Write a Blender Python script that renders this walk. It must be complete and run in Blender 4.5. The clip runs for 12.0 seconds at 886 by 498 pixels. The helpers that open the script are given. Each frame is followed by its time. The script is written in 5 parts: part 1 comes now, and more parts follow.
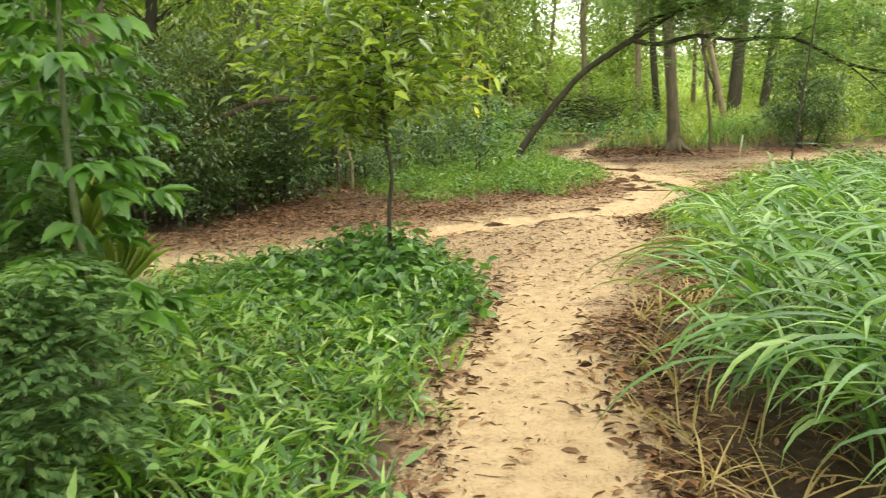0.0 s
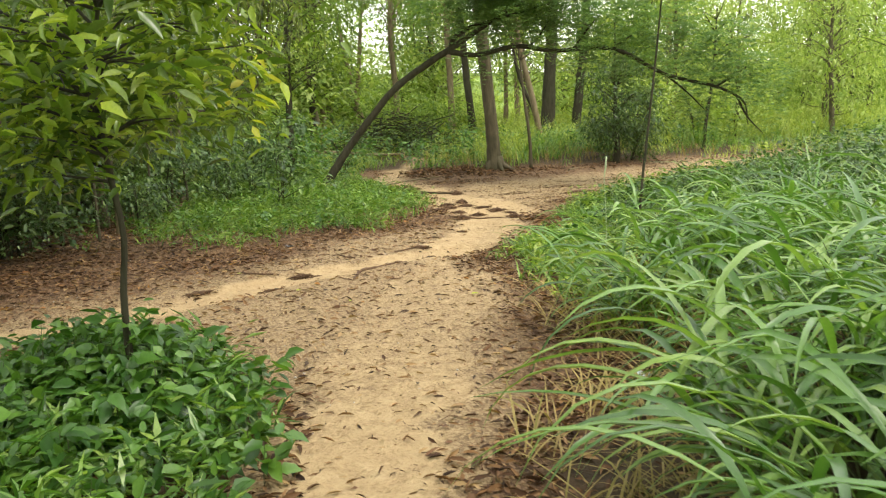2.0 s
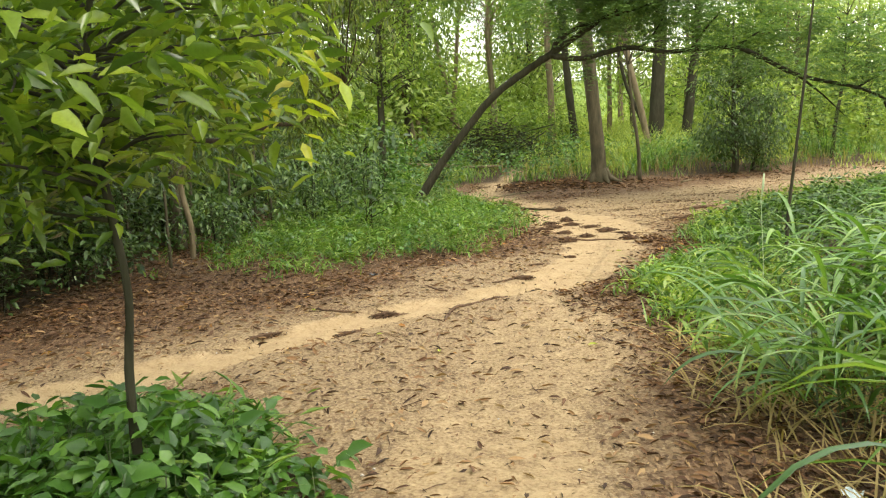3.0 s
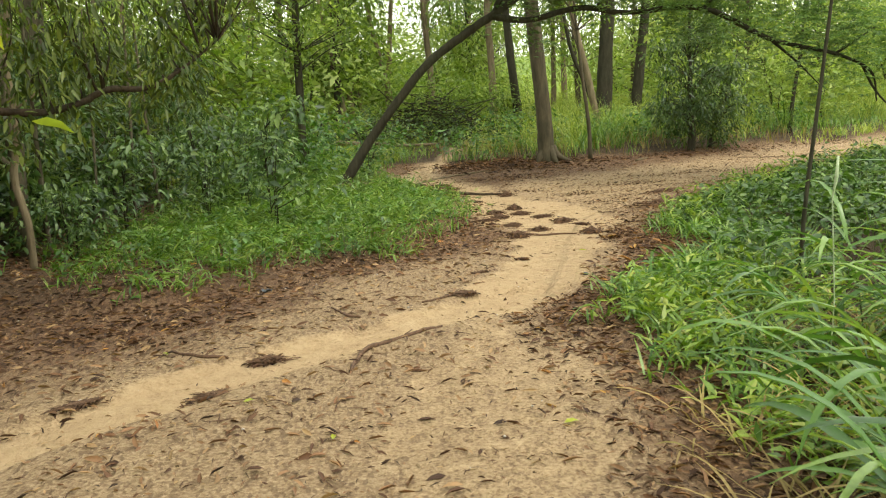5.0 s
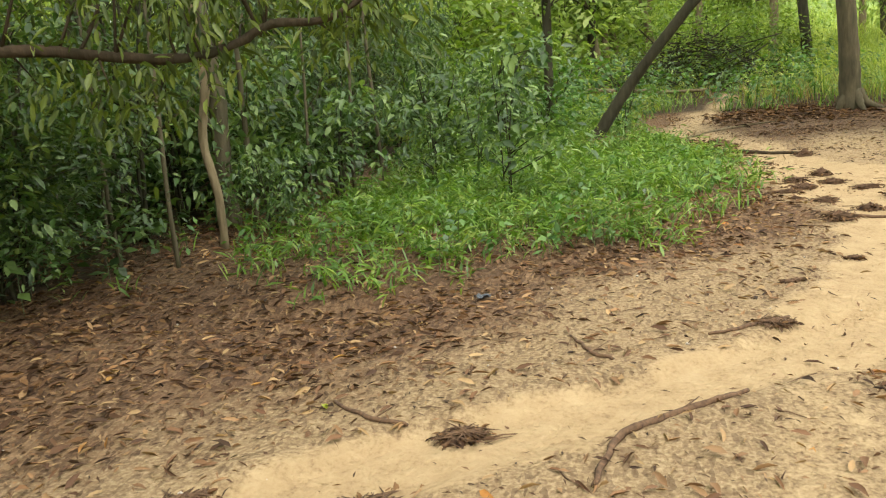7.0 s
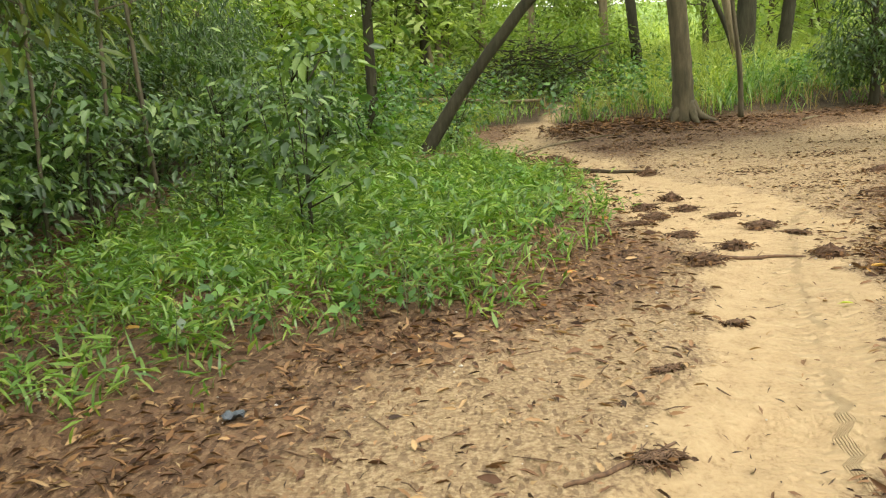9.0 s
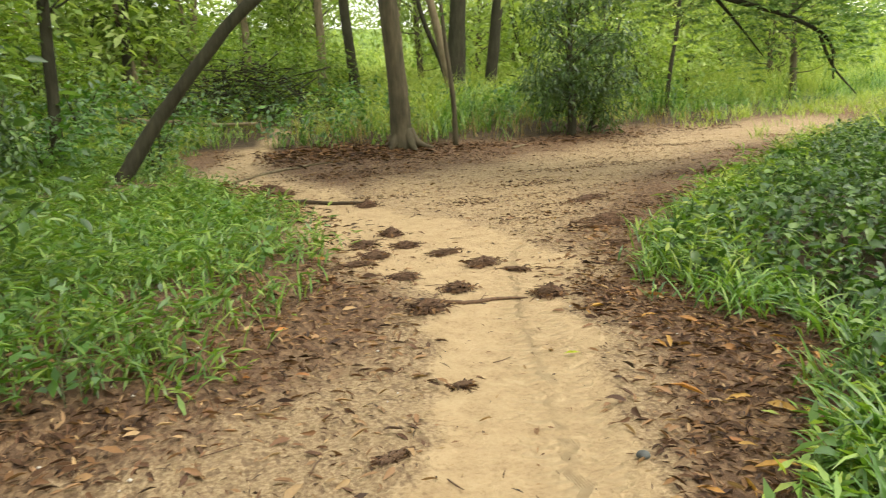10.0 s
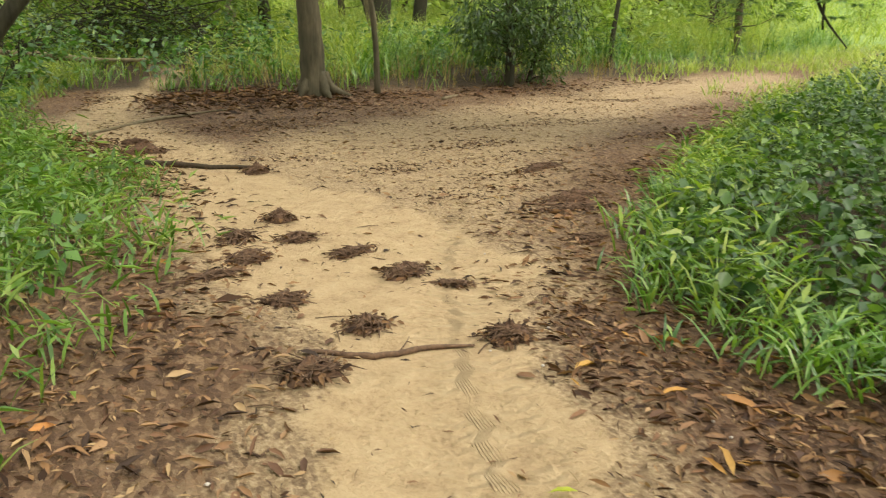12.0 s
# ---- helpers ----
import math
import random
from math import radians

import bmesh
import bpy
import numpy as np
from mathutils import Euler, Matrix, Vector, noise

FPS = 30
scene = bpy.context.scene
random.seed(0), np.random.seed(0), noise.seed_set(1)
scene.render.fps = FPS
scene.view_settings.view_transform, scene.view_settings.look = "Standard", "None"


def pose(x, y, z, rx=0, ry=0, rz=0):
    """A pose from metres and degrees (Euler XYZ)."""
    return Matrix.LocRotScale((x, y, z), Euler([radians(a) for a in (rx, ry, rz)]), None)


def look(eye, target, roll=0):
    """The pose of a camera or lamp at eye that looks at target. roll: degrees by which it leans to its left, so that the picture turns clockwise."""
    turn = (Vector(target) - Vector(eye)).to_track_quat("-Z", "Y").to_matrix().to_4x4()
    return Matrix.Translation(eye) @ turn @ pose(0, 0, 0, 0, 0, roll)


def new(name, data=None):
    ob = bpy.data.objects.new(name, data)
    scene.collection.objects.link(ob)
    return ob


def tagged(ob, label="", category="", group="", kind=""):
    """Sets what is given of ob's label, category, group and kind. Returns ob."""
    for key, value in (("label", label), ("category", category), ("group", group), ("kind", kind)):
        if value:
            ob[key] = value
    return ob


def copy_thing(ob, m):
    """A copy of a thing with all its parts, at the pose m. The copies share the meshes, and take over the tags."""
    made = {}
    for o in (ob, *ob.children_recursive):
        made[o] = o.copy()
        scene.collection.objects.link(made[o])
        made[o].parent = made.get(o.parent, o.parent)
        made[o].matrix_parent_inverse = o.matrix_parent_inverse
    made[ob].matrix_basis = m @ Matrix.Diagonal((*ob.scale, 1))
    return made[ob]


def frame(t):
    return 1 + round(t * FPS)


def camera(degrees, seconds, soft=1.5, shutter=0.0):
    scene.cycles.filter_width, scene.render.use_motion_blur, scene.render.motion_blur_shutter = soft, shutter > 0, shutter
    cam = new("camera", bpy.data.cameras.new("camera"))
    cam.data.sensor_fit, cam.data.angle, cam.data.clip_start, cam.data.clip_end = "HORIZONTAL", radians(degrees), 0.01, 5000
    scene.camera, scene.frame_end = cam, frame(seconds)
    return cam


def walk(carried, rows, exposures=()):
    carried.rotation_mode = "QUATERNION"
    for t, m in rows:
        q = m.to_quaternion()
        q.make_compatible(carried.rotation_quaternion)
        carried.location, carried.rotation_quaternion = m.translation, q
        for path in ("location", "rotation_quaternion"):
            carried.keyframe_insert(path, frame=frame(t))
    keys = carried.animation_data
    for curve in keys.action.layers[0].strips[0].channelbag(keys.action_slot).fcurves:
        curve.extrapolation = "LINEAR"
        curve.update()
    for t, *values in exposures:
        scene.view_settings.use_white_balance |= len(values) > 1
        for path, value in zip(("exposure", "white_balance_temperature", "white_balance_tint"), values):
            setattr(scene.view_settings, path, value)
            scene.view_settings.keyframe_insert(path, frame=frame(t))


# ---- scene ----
cam = camera(56.9, 12.0, soft=1.2, shutter=0.12)
PATH = [
    (0, (0.936, 1.343, 1.742), (0.867, 3.31, 1.388), -0.4),
    (0.5, (0.943, 1.956, 1.754), (1.277, 3.899, 1.418), -1.5),
    (1, (1.003, 2.568, 1.705), (1.475, 4.481, 1.362), -1.6),
    (1.5, (1.02, 3.328, 1.671), (1.518, 5.231, 1.31), -1.4),
    (2, (1.137, 3.878, 1.719), (1.51, 5.817, 1.403), -1.4),
    (2.5, (1.177, 4.626, 1.774), (1.377, 6.599, 1.515), -1.9),
    (3, (1.314, 5.328, 1.727), (1.455, 7.303, 1.442), -2.2),
    (3.5, (1.329, 5.935, 1.779), (1.57, 7.89, 1.432), -3.8),
    (5.5, (1.804, 8.245, 1.607), (2.078, 10.196, 1.264), -2.1),
    (6, (1.783, 8.818, 1.607), (1.861, 10.784, 1.246), -2.3),
    (6.5, (1.794, 9.358, 1.573), (1.591, 11.308, 1.177), -2.9),
    (7, (1.805, 9.871, 1.553), (1.478, 11.796, 1.122), -4.2),
    (7.5, (1.815, 10.313, 1.584), (1.677, 12.255, 1.128), -5.3),
    (9.5, (2.164, 12.093, 1.497), (2.394, 14.033, 1.07), -0.7),
    (10, (2.31, 12.432, 1.526), (3.007, 14.26, 1.114), -1.0),
    (10.5, (2.534, 12.802, 1.484), (3.474, 14.508, 1.033), -0.7),
    (11, (2.721, 13.273, 1.462), (3.771, 14.894, 0.944), -0.8),
    (11.5, (3.008, 13.841, 1.386), (4.062, 15.453, 0.846), 0.7),
    (12, (3.181, 14.407, 1.391), (4.037, 16.133, 0.856), 1.3),
]
EXPOSURES = [(0.0, 0.95), (0.5, 0.6), (1.0, 0.55), (1.5, 0.6), (2.5, 0.58), (3.0, 0.66), (3.5, 0.66), (5.5, 0.35), (6.5, 0.63), (7.5, 0.68), (9.5, 0.7), (10.5, 0.32), (11.0, 0.3), (12.0, 0.4)]
walk(cam, [(t, look(eye, target, roll)) for t, eye, target, roll in PATH], EXPOSURES)

# ---- world, sun ----
SUN_EL, SUN_ROT = radians(58), radians(150)
world = bpy.data.worlds.new("overcast_sky")
scene.world = world
world.use_nodes = True
wn, wl = world.node_tree.nodes, world.node_tree.links
sky = wn.new("ShaderNodeTexSky")
sky.sky_type, sky.sun_disc, sky.sun_elevation, sky.sun_rotation = "NISHITA", False, SUN_EL, SUN_ROT
sky.air_density, sky.dust_density = 1.0, 4.0
cloud = wn.new("ShaderNodeMix")
cloud.data_type = "RGBA"
cloud.inputs["Factor"].default_value = 0.7
cloud.inputs["B"].default_value = (19.0, 18.8, 17.6, 1)
wl.new(sky.outputs[0], cloud.inputs["A"])
wl.new(cloud.outputs["Result"], wn["Background"].inputs[0])
wn["Background"].inputs[1].default_value = 0.12
sun = new("sun", bpy.data.lights.new("sun", "SUN"))
sun.data.energy, sun.data.angle, sun.data.color = 1.5, radians(25), (1.0, 0.94, 0.82)
sun.matrix_world = look((0, 0, 0), (-math.sin(SUN_ROT) * math.cos(SUN_EL), -math.cos(SUN_ROT) * math.cos(SUN_EL), -math.sin(SUN_EL)))


# ---- materials ----
class Mat:
    def __init__(self, name):
        self.m = bpy.data.materials.new(name)
        self.m.use_nodes = True
        self.n, self.l = self.m.node_tree.nodes, self.m.node_tree.links
        self.bsdf = self.n["Principled BSDF"]

    def node(self, kind, **inputs):
        nd = self.n.new(kind)
        for key, value in inputs.items():
            nd.inputs[key.replace("_", " ")].default_value = value
        return nd

    def ramp(self, source, stops):
        r = self.n.new("ShaderNodeValToRGB")
        el = r.color_ramp.elements
        while len(el) < len(stops):
            el.new(0.5)
        for e, (p, c) in zip(el, stops):
            e.position, e.color = p, (*c, 1) if len(c) == 3 else c
        self.l.new(source, r.inputs[0])
        return r.outputs[0]

    def mix(self, fac, a, b, how="MIX"):
        x = self.n.new("ShaderNodeMix")
        x.data_type, x.blend_type = "RGBA", how
        for key, v in (("Factor", fac), ("A", a), ("B", b)):
            if isinstance(v, (int, float)):
                x.inputs[key].default_value = v
            elif isinstance(v, tuple):
                x.inputs[key].default_value = (*v, 1)
            else:
                self.l.new(v, x.inputs[key])
        return x.outputs["Result"]

    def math(self, how, a, b=0.5, c=0.5):
        x = self.n.new("ShaderNodeMath")
        x.operation = how
        for i, v in enumerate((a, b, c)):
            if isinstance(v, (int, float)):
                x.inputs[i].default_value = v
            else:
                self.l.new(v, x.inputs[i])
        return x.outputs[0]

    def coords(self, sx=1, sy=1, sz=1):
        g = self.n.new("ShaderNodeNewGeometry")
        mp = self.n.new("ShaderNodeMapping")
        mp.inputs["Scale"].default_value = (sx, sy, sz)
        self.l.new(g.outputs["Position"], mp.inputs[0])
        return mp.outputs[0]

    def noise(self, scale, detail=4.0, rough=0.55, at=None):
        nd = self.node("ShaderNodeTexNoise", Scale=scale, Detail=detail, Roughness=rough)
        self.l.new(at or self.coords(), nd.inputs["Vector"])
        return nd.outputs["Fac"]

    def bump(self, height, strength, distance=0.02):
        b = self.node("ShaderNodeBump", Strength=strength, Distance=distance)
        self.l.new(height, b.inputs["Height"])
        self.l.new(b.outputs[0], self.bsdf.inputs["Normal"])

    def color(self, sock):
        self.l.new(sock, self.bsdf.inputs["Base Color"])


def leaf_mat(name, stops, rough=0.42, through_light=0.35, gloss=0.4):
    """Foliage: each leaf takes its own tone out of the stops, with mottling, and lets light through."""
    k = Mat(name)
    geo = k.n.new("ShaderNodeNewGeometry")
    tone = k.ramp(geo.outputs["Random Per Island"], [(i / (len(stops) - 1), c) for i, c in enumerate(stops)])
    patch = k.ramp(k.noise(1.3, 3), [(0.3, (0.72, 0.74, 0.7)), (0.7, (1.18, 1.15, 1.05))])
    fine = k.ramp(k.noise(60, 2), [(0.3, (0.88, 0.88, 0.86)), (0.75, (1.1, 1.08, 1.04))])
    col = k.mix(1.0, k.mix(1.0, tone, patch, "MULTIPLY"), fine, "MULTIPLY")
    k.color(col)
    k.bsdf.inputs["Roughness"].default_value = rough
    k.bsdf.inputs["Specular IOR Level"].default_value = gloss
    tr = k.node("ShaderNodeBsdfTranslucent")
    k.l.new(k.mix(1.0, col, (1.5, 1.55, 0.6), "MULTIPLY"), tr.inputs[0])
    ms = k.node("ShaderNodeMixShader", Fac=through_light)
    k.l.new(k.bsdf.outputs[0], ms.inputs[1])
    k.l.new(tr.outputs[0], ms.inputs[2])
    k.l.new(ms.outputs[0], k.n["Material Output"].inputs[0])
    return k.m


def bark_mat(name, dark, mid, light, scale=9.0, bump=0.6):
    k = Mat(name)
    at = k.coords(1, 1, 0.22)
    v = k.node("ShaderNodeTexVoronoi", Scale=scale * 2.2)
    k.l.new(at, v.inputs["Vector"])
    grain = k.noise(scale, 6, 0.65, at)
    blot = k.noise(2.2, 4)
    col = k.ramp(grain, [(0.25, dark), (0.5, mid), (0.78, light)])
    col = k.mix(k.math("MULTIPLY", blot, 0.55), col, tuple(0.55 * a + 0.45 * b for a, b in zip(dark, (0.12, 0.14, 0.08))))
    k.color(col)
    k.bump(k.math("ADD", grain, v.outputs["Distance"]), bump, 0.015)
    k.bsdf.inputs["Roughness"].default_value = 0.92
    k.bsdf.inputs["Specular IOR Level"].default_value = 0.15
    return k.m


def ground_mat():
    k = Mat("sandy_forest_floor")
    att = k.n.new("ShaderNodeAttribute")
    att.attribute_name = "sand"
    att2 = k.n.new("ShaderNodeAttribute")
    att2.attribute_name = "green"
    big, mid, fine, grit = k.noise(0.9, 5), k.noise(7, 6, 0.62), k.noise(45, 5, 0.6), k.noise(260, 2)
    sand = k.ramp(k.math("ADD", k.math("MULTIPLY", mid, 0.6), k.math("MULTIPLY", fine, 0.4)),
                  [(0.3, (0.34, 0.23, 0.118)), (0.5, (0.46, 0.335, 0.18)), (0.72, (0.56, 0.43, 0.25))])
    sand = k.mix(k.math("MULTIPLY", big, 0.35), sand, (0.43, 0.29, 0.155))
    leafy = k.node("ShaderNodeTexVoronoi", Scale=48.0, Randomness=1.0)
    warp = k.mix(0.06, k.coords(1, 0.45, 1), k.node("ShaderNodeTexNoise", Scale=5.0).outputs["Color"])
    k.l.new(warp, leafy.inputs["Vector"])
    litter = k.ramp(leafy.outputs["Color"], [(0.1, (0.05, 0.029, 0.016)), (0.45, (0.15, 0.09, 0.046)), (0.85, (0.33, 0.215, 0.115))])
    litter = k.mix(k.ramp(fine, [(0.42, (0.0, 0.0, 0.0)), (0.62, (0.85, 0.85, 0.85))]), litter, k.ramp(grit, [(0.3, (0.085, 0.049, 0.027)), (0.7, (0.19, 0.115, 0.062))]))
    litter = k.mix(k.ramp(big, [(0.35, (0.0, 0.0, 0.0)), (0.7, (0.5, 0.5, 0.5))]), litter, (0.13, 0.07, 0.041))
    soil = k.ramp(mid, [(0.3, (0.03, 0.02, 0.011)), (0.7, (0.1, 0.067, 0.036))])
    f = k.math("ADD", att.outputs["Fac"], k.math("MULTIPLY", k.math("SUBTRACT", k.math("ADD", mid, k.math("MULTIPLY", fine, 0.9)), 0.95), 0.75))
    tan = k.ramp(fine, [(0.3, (0.2, 0.13, 0.068)), (0.5, (0.33, 0.235, 0.128)), (0.68, (0.46, 0.345, 0.2))])
    tan = k.mix(k.ramp(leafy.outputs["Color"], [(0.18, (0.6, 0.6, 0.6)), (0.4, (0.0, 0.0, 0.0))]), tan, (0.12, 0.072, 0.04))
    base = k.mix(k.ramp(f, [(0.16, (0, 0, 0)), (0.5, (1, 1, 1))]), litter, tan)
    base = k.mix(k.ramp(f, [(0.62, (0, 0, 0)), (0.92, (1, 1, 1))]), base, sand)
    base = k.mix(k.ramp(att2.outputs["Fac"], [(0.3, (0, 0, 0)), (0.8, (1, 1, 1))]), base, soil)
    # far turf: its colour is lightened to stand for sun on the meadow
    turf = k.n.new("ShaderNodeAttribute")
    turf.attribute_name = "meadow"
    base = k.mix(turf.outputs["Fac"], base, k.ramp(k.noise(0.35, 6, 0.7), [(0.3, (0.12, 0.19, 0.045)), (0.55, (0.22, 0.31, 0.08)), (0.75, (0.34, 0.4, 0.14))]))
    k.color(base)
    hgt = k.math("ADD", k.math("MULTIPLY", fine, 0.6), k.math("ADD", k.math("MULTIPLY", mid, 1.0), k.math("MULTIPLY", grit, 0.25)))
    rut = k.n.new("ShaderNodeAttribute")
    rut.attribute_name = "tread"
    run = k.n.new("ShaderNodeAttribute")
    run.attribute_name = "run"
    lug = k.math("SINE", k.math("ADD", k.math("MULTIPLY", run.outputs["Fac"], 75.0), k.math("MULTIPLY", mid, 9.0)))
    worn = k.math("MULTIPLY", rut.outputs["Fac"], k.ramp(mid, [(0.4, (0, 0, 0)), (0.54, (1, 1, 1))]))
    hgt = k.math("ADD", hgt, k.math("MULTIPLY", k.math("MULTIPLY", lug, worn), 0.34))
    dent = k.node("ShaderNodeTexVoronoi", Scale=13.0, Randomness=1.0)
    k.l.new(k.coords(), dent.inputs["Vector"])
    hgt = k.math("ADD", hgt, k.math("MULTIPLY", k.math("SMOOTH_MIN", dent.outputs["Distance"], 0.5, 0.2), 0.7))
    hgt = k.math("SUBTRACT", hgt, k.math("MULTIPLY", rut.outputs["Fac"], 0.45))
    k.bump(hgt, 0.85, 0.045)
    k.bsdf.inputs["Roughness"].default_value = 0.9
    k.bsdf.inputs["Specular IOR Level"].default_value = 0.25
    return k.m


def plain_mat(name, a, b, scale=20.0, rough=0.7, bump=0.3):
    k = Mat(name)
    nz = k.noise(scale, 5)
    k.color(k.ramp(nz, [(0.3, a), (0.7, b)]))
    k.bump(nz, bump, 0.01)
    k.bsdf.inputs["Roughness"].default_value = rough
    return k.m


M_GROUND = ground_mat()
M_TALL = leaf_mat("tall_grass_blade", [(0.04, 0.105, 0.02), (0.085, 0.195, 0.04), (0.14, 0.265, 0.06), (0.22, 0.335, 0.09)], 0.32, 0.3, 0.6)
M_DRY = leaf_mat("dry_grass", [(0.28, 0.21, 0.1), (0.36, 0.28, 0.13), (0.22, 0.2, 0.07)], 0.6, 0.25, 0.2)
M_SHORT = leaf_mat("short_grass", [(0.06, 0.14, 0.022), (0.11, 0.225, 0.032), (0.17, 0.3, 0.05), (0.27, 0.36, 0.085)], 0.36, 0.33, 0.55)
M_CARPET = leaf_mat("yellow_green_weed", [(0.07, 0.15, 0.022), (0.14, 0.25, 0.035), (0.24, 0.36, 0.055), (0.36, 0.42, 0.1)], 0.4, 0.35, 0.5)
# open-meadow sunlight is painted into this grass colour; the palm fan shares it
M_BRIGHT = leaf_mat("sun_brightened_grass", [(0.19, 0.27, 0.055), (0.29, 0.38, 0.09), (0.44, 0.49, 0.17)], 0.5, 0.4, 0.3)
M_WEED = leaf_mat("broad_weed_leaf", [(0.022, 0.062, 0.012), (0.045, 0.108, 0.02), (0.085, 0.17, 0.032), (0.2, 0.3, 0.085)], 0.36, 0.3, 0.4)
M_LUSH = leaf_mat("lush_weed_leaf", [(0.04, 0.11, 0.018), (0.09, 0.2, 0.03), (0.165, 0.3, 0.05), (0.26, 0.38, 0.09)], 0.34, 0.33, 0.6)
M_BUSH = leaf_mat("bush_leaf", [(0.032, 0.095, 0.017), (0.068, 0.165, 0.026), (0.13, 0.26, 0.045)], 0.36, 0.32, 0.55)
M_TREELEAF = leaf_mat("glossy_tree_leaf", [(0.055, 0.105, 0.018), (0.11, 0.185, 0.025), (0.2, 0.3, 0.04), (0.33, 0.42, 0.06)], 0.27, 0.4, 0.75)
M_YELLOW = leaf_mat("yellow_leaf", [(0.5, 0.5, 0.06), (0.32, 0.43, 0.045), (0.5, 0.45, 0.11)], 0.4, 0.4, 0.4)
M_FEATHER = leaf_mat("feathery_leaf", [(0.075, 0.15, 0.055), (0.125, 0.225, 0.08), (0.2, 0.31, 0.115)], 0.5, 0.38, 0.4)
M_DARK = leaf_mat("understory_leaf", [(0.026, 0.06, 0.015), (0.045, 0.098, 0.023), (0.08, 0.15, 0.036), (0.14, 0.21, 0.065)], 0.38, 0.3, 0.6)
M_PALE = leaf_mat("pale_understory_leaf", [(0.03, 0.068, 0.02), (0.064, 0.13, 0.036), (0.12, 0.21, 0.064), (0.24, 0.34, 0.12)], 0.4, 0.3, 0.6)
M_OLIVE = leaf_mat("olive_canopy_leaf", [(0.036, 0.058, 0.012), (0.066, 0.1, 0.018), (0.115, 0.16, 0.028), (0.21, 0.26, 0.055)], 0.42, 0.4, 0.5)
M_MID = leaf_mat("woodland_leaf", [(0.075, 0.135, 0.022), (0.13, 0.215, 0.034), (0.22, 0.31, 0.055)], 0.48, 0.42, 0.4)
# distance haze and background sunlight are painted into these pale tones
M_FAR = leaf_mat("far_leaf_painted_haze", [(0.16, 0.25, 0.06), (0.27, 0.37, 0.11), (0.4, 0.48, 0.2)], 0.55, 0.45, 0.3)
M_LITTER = leaf_mat("fallen_leaf_brown", [(0.035, 0.02, 0.012), (0.1, 0.05, 0.028), (0.19, 0.1, 0.052), (0.29, 0.17, 0.09), (0.42, 0.29, 0.155)], 0.65, 0.1, 0.3)
M_LITTERDARK = leaf_mat("damp_leaf_brown", [(0.024, 0.013, 0.008), (0.06, 0.031, 0.017), (0.1, 0.053, 0.028), (0.15, 0.08, 0.04), (0.25, 0.14, 0.066)], 0.65, 0.08, 0.15)
M_ORANGE = leaf_mat("fallen_leaf_orange", [(0.4, 0.17, 0.05), (0.5, 0.3, 0.08), (0.33, 0.14, 0.06)], 0.6, 0.15, 0.3)
M_BARK = bark_mat("grey_brown_bark", (0.035, 0.028, 0.017), (0.1, 0.08, 0.05), (0.2, 0.16, 0.1))
M_BARKDARK = bark_mat("dark_bark", (0.014, 0.011, 0.007), (0.036, 0.029, 0.018), (0.075, 0.062, 0.038), 12)
M_BARKPALE = bark_mat("pale_dead_bark", (0.1, 0.075, 0.042), (0.21, 0.16, 0.095), (0.34, 0.27, 0.17), 11)
M_BARKRED = bark_mat("reddish_bark", (0.017, 0.01, 0.007), (0.045, 0.026, 0.017), (0.1, 0.06, 0.038), 14)
M_STEM = plain_mat("green_stem", (0.06, 0.09, 0.03), (0.12, 0.14, 0.06), 30)
M_TWIG = plain_mat("dead_twig", (0.055, 0.03, 0.016), (0.17, 0.1, 0.053), 40, 0.95)
M_DEBRIS = plain_mat("damp_debris", (0.05, 0.025, 0.013), (0.16, 0.088, 0.045), 45, 0.95, 0.8)
M_DEBRISBITS = leaf_mat("plant_fragment", [(0.03, 0.02, 0.013), (0.08, 0.05, 0.03), (0.16, 0.1, 0.06), (0.4, 0.3, 0.17)], 0.7, 0.05, 0.2)
M_STONE = plain_mat("grey_stone", (0.025, 0.028, 0.025), (0.09, 0.095, 0.085), 25, 0.7, 0.6)
M_STAKE = plain_mat("pale_leaf_sheath", (0.3, 0.4, 0.2), (0.5, 0.56, 0.36), 30, 0.6)

# ---- building blocks ----
R = np.random.default_rng(11)
UP = np.array([0.0, 0.0, 1.0])


def unit(v):
    return v / np.maximum(np.linalg.norm(v, axis=-1, keepdims=True), 1e-9)


def lattice(ix, iy, seed):
    h = np.sin(ix * 127.1 + iy * 311.7 + seed * 74.7) * 43758.5453
    return h - np.floor(h)


def vnoise(x, y, seed=0):
    """Smooth value noise, -1 to 1."""
    ix, iy = np.floor(x), np.floor(y)
    fx, fy = x - ix, y - iy
    fx, fy = fx * fx * (3 - 2 * fx), fy * fy * (3 - 2 * fy)
    a, b = lattice(ix, iy, seed), lattice(ix + 1, iy, seed)
    c, d = lattice(ix, iy + 1, seed), lattice(ix + 1, iy + 1, seed)
    return 2 * ((a * (1 - fx) + b * fx) * (1 - fy) + (c * (1 - fx) + d * fx) * fy) - 1


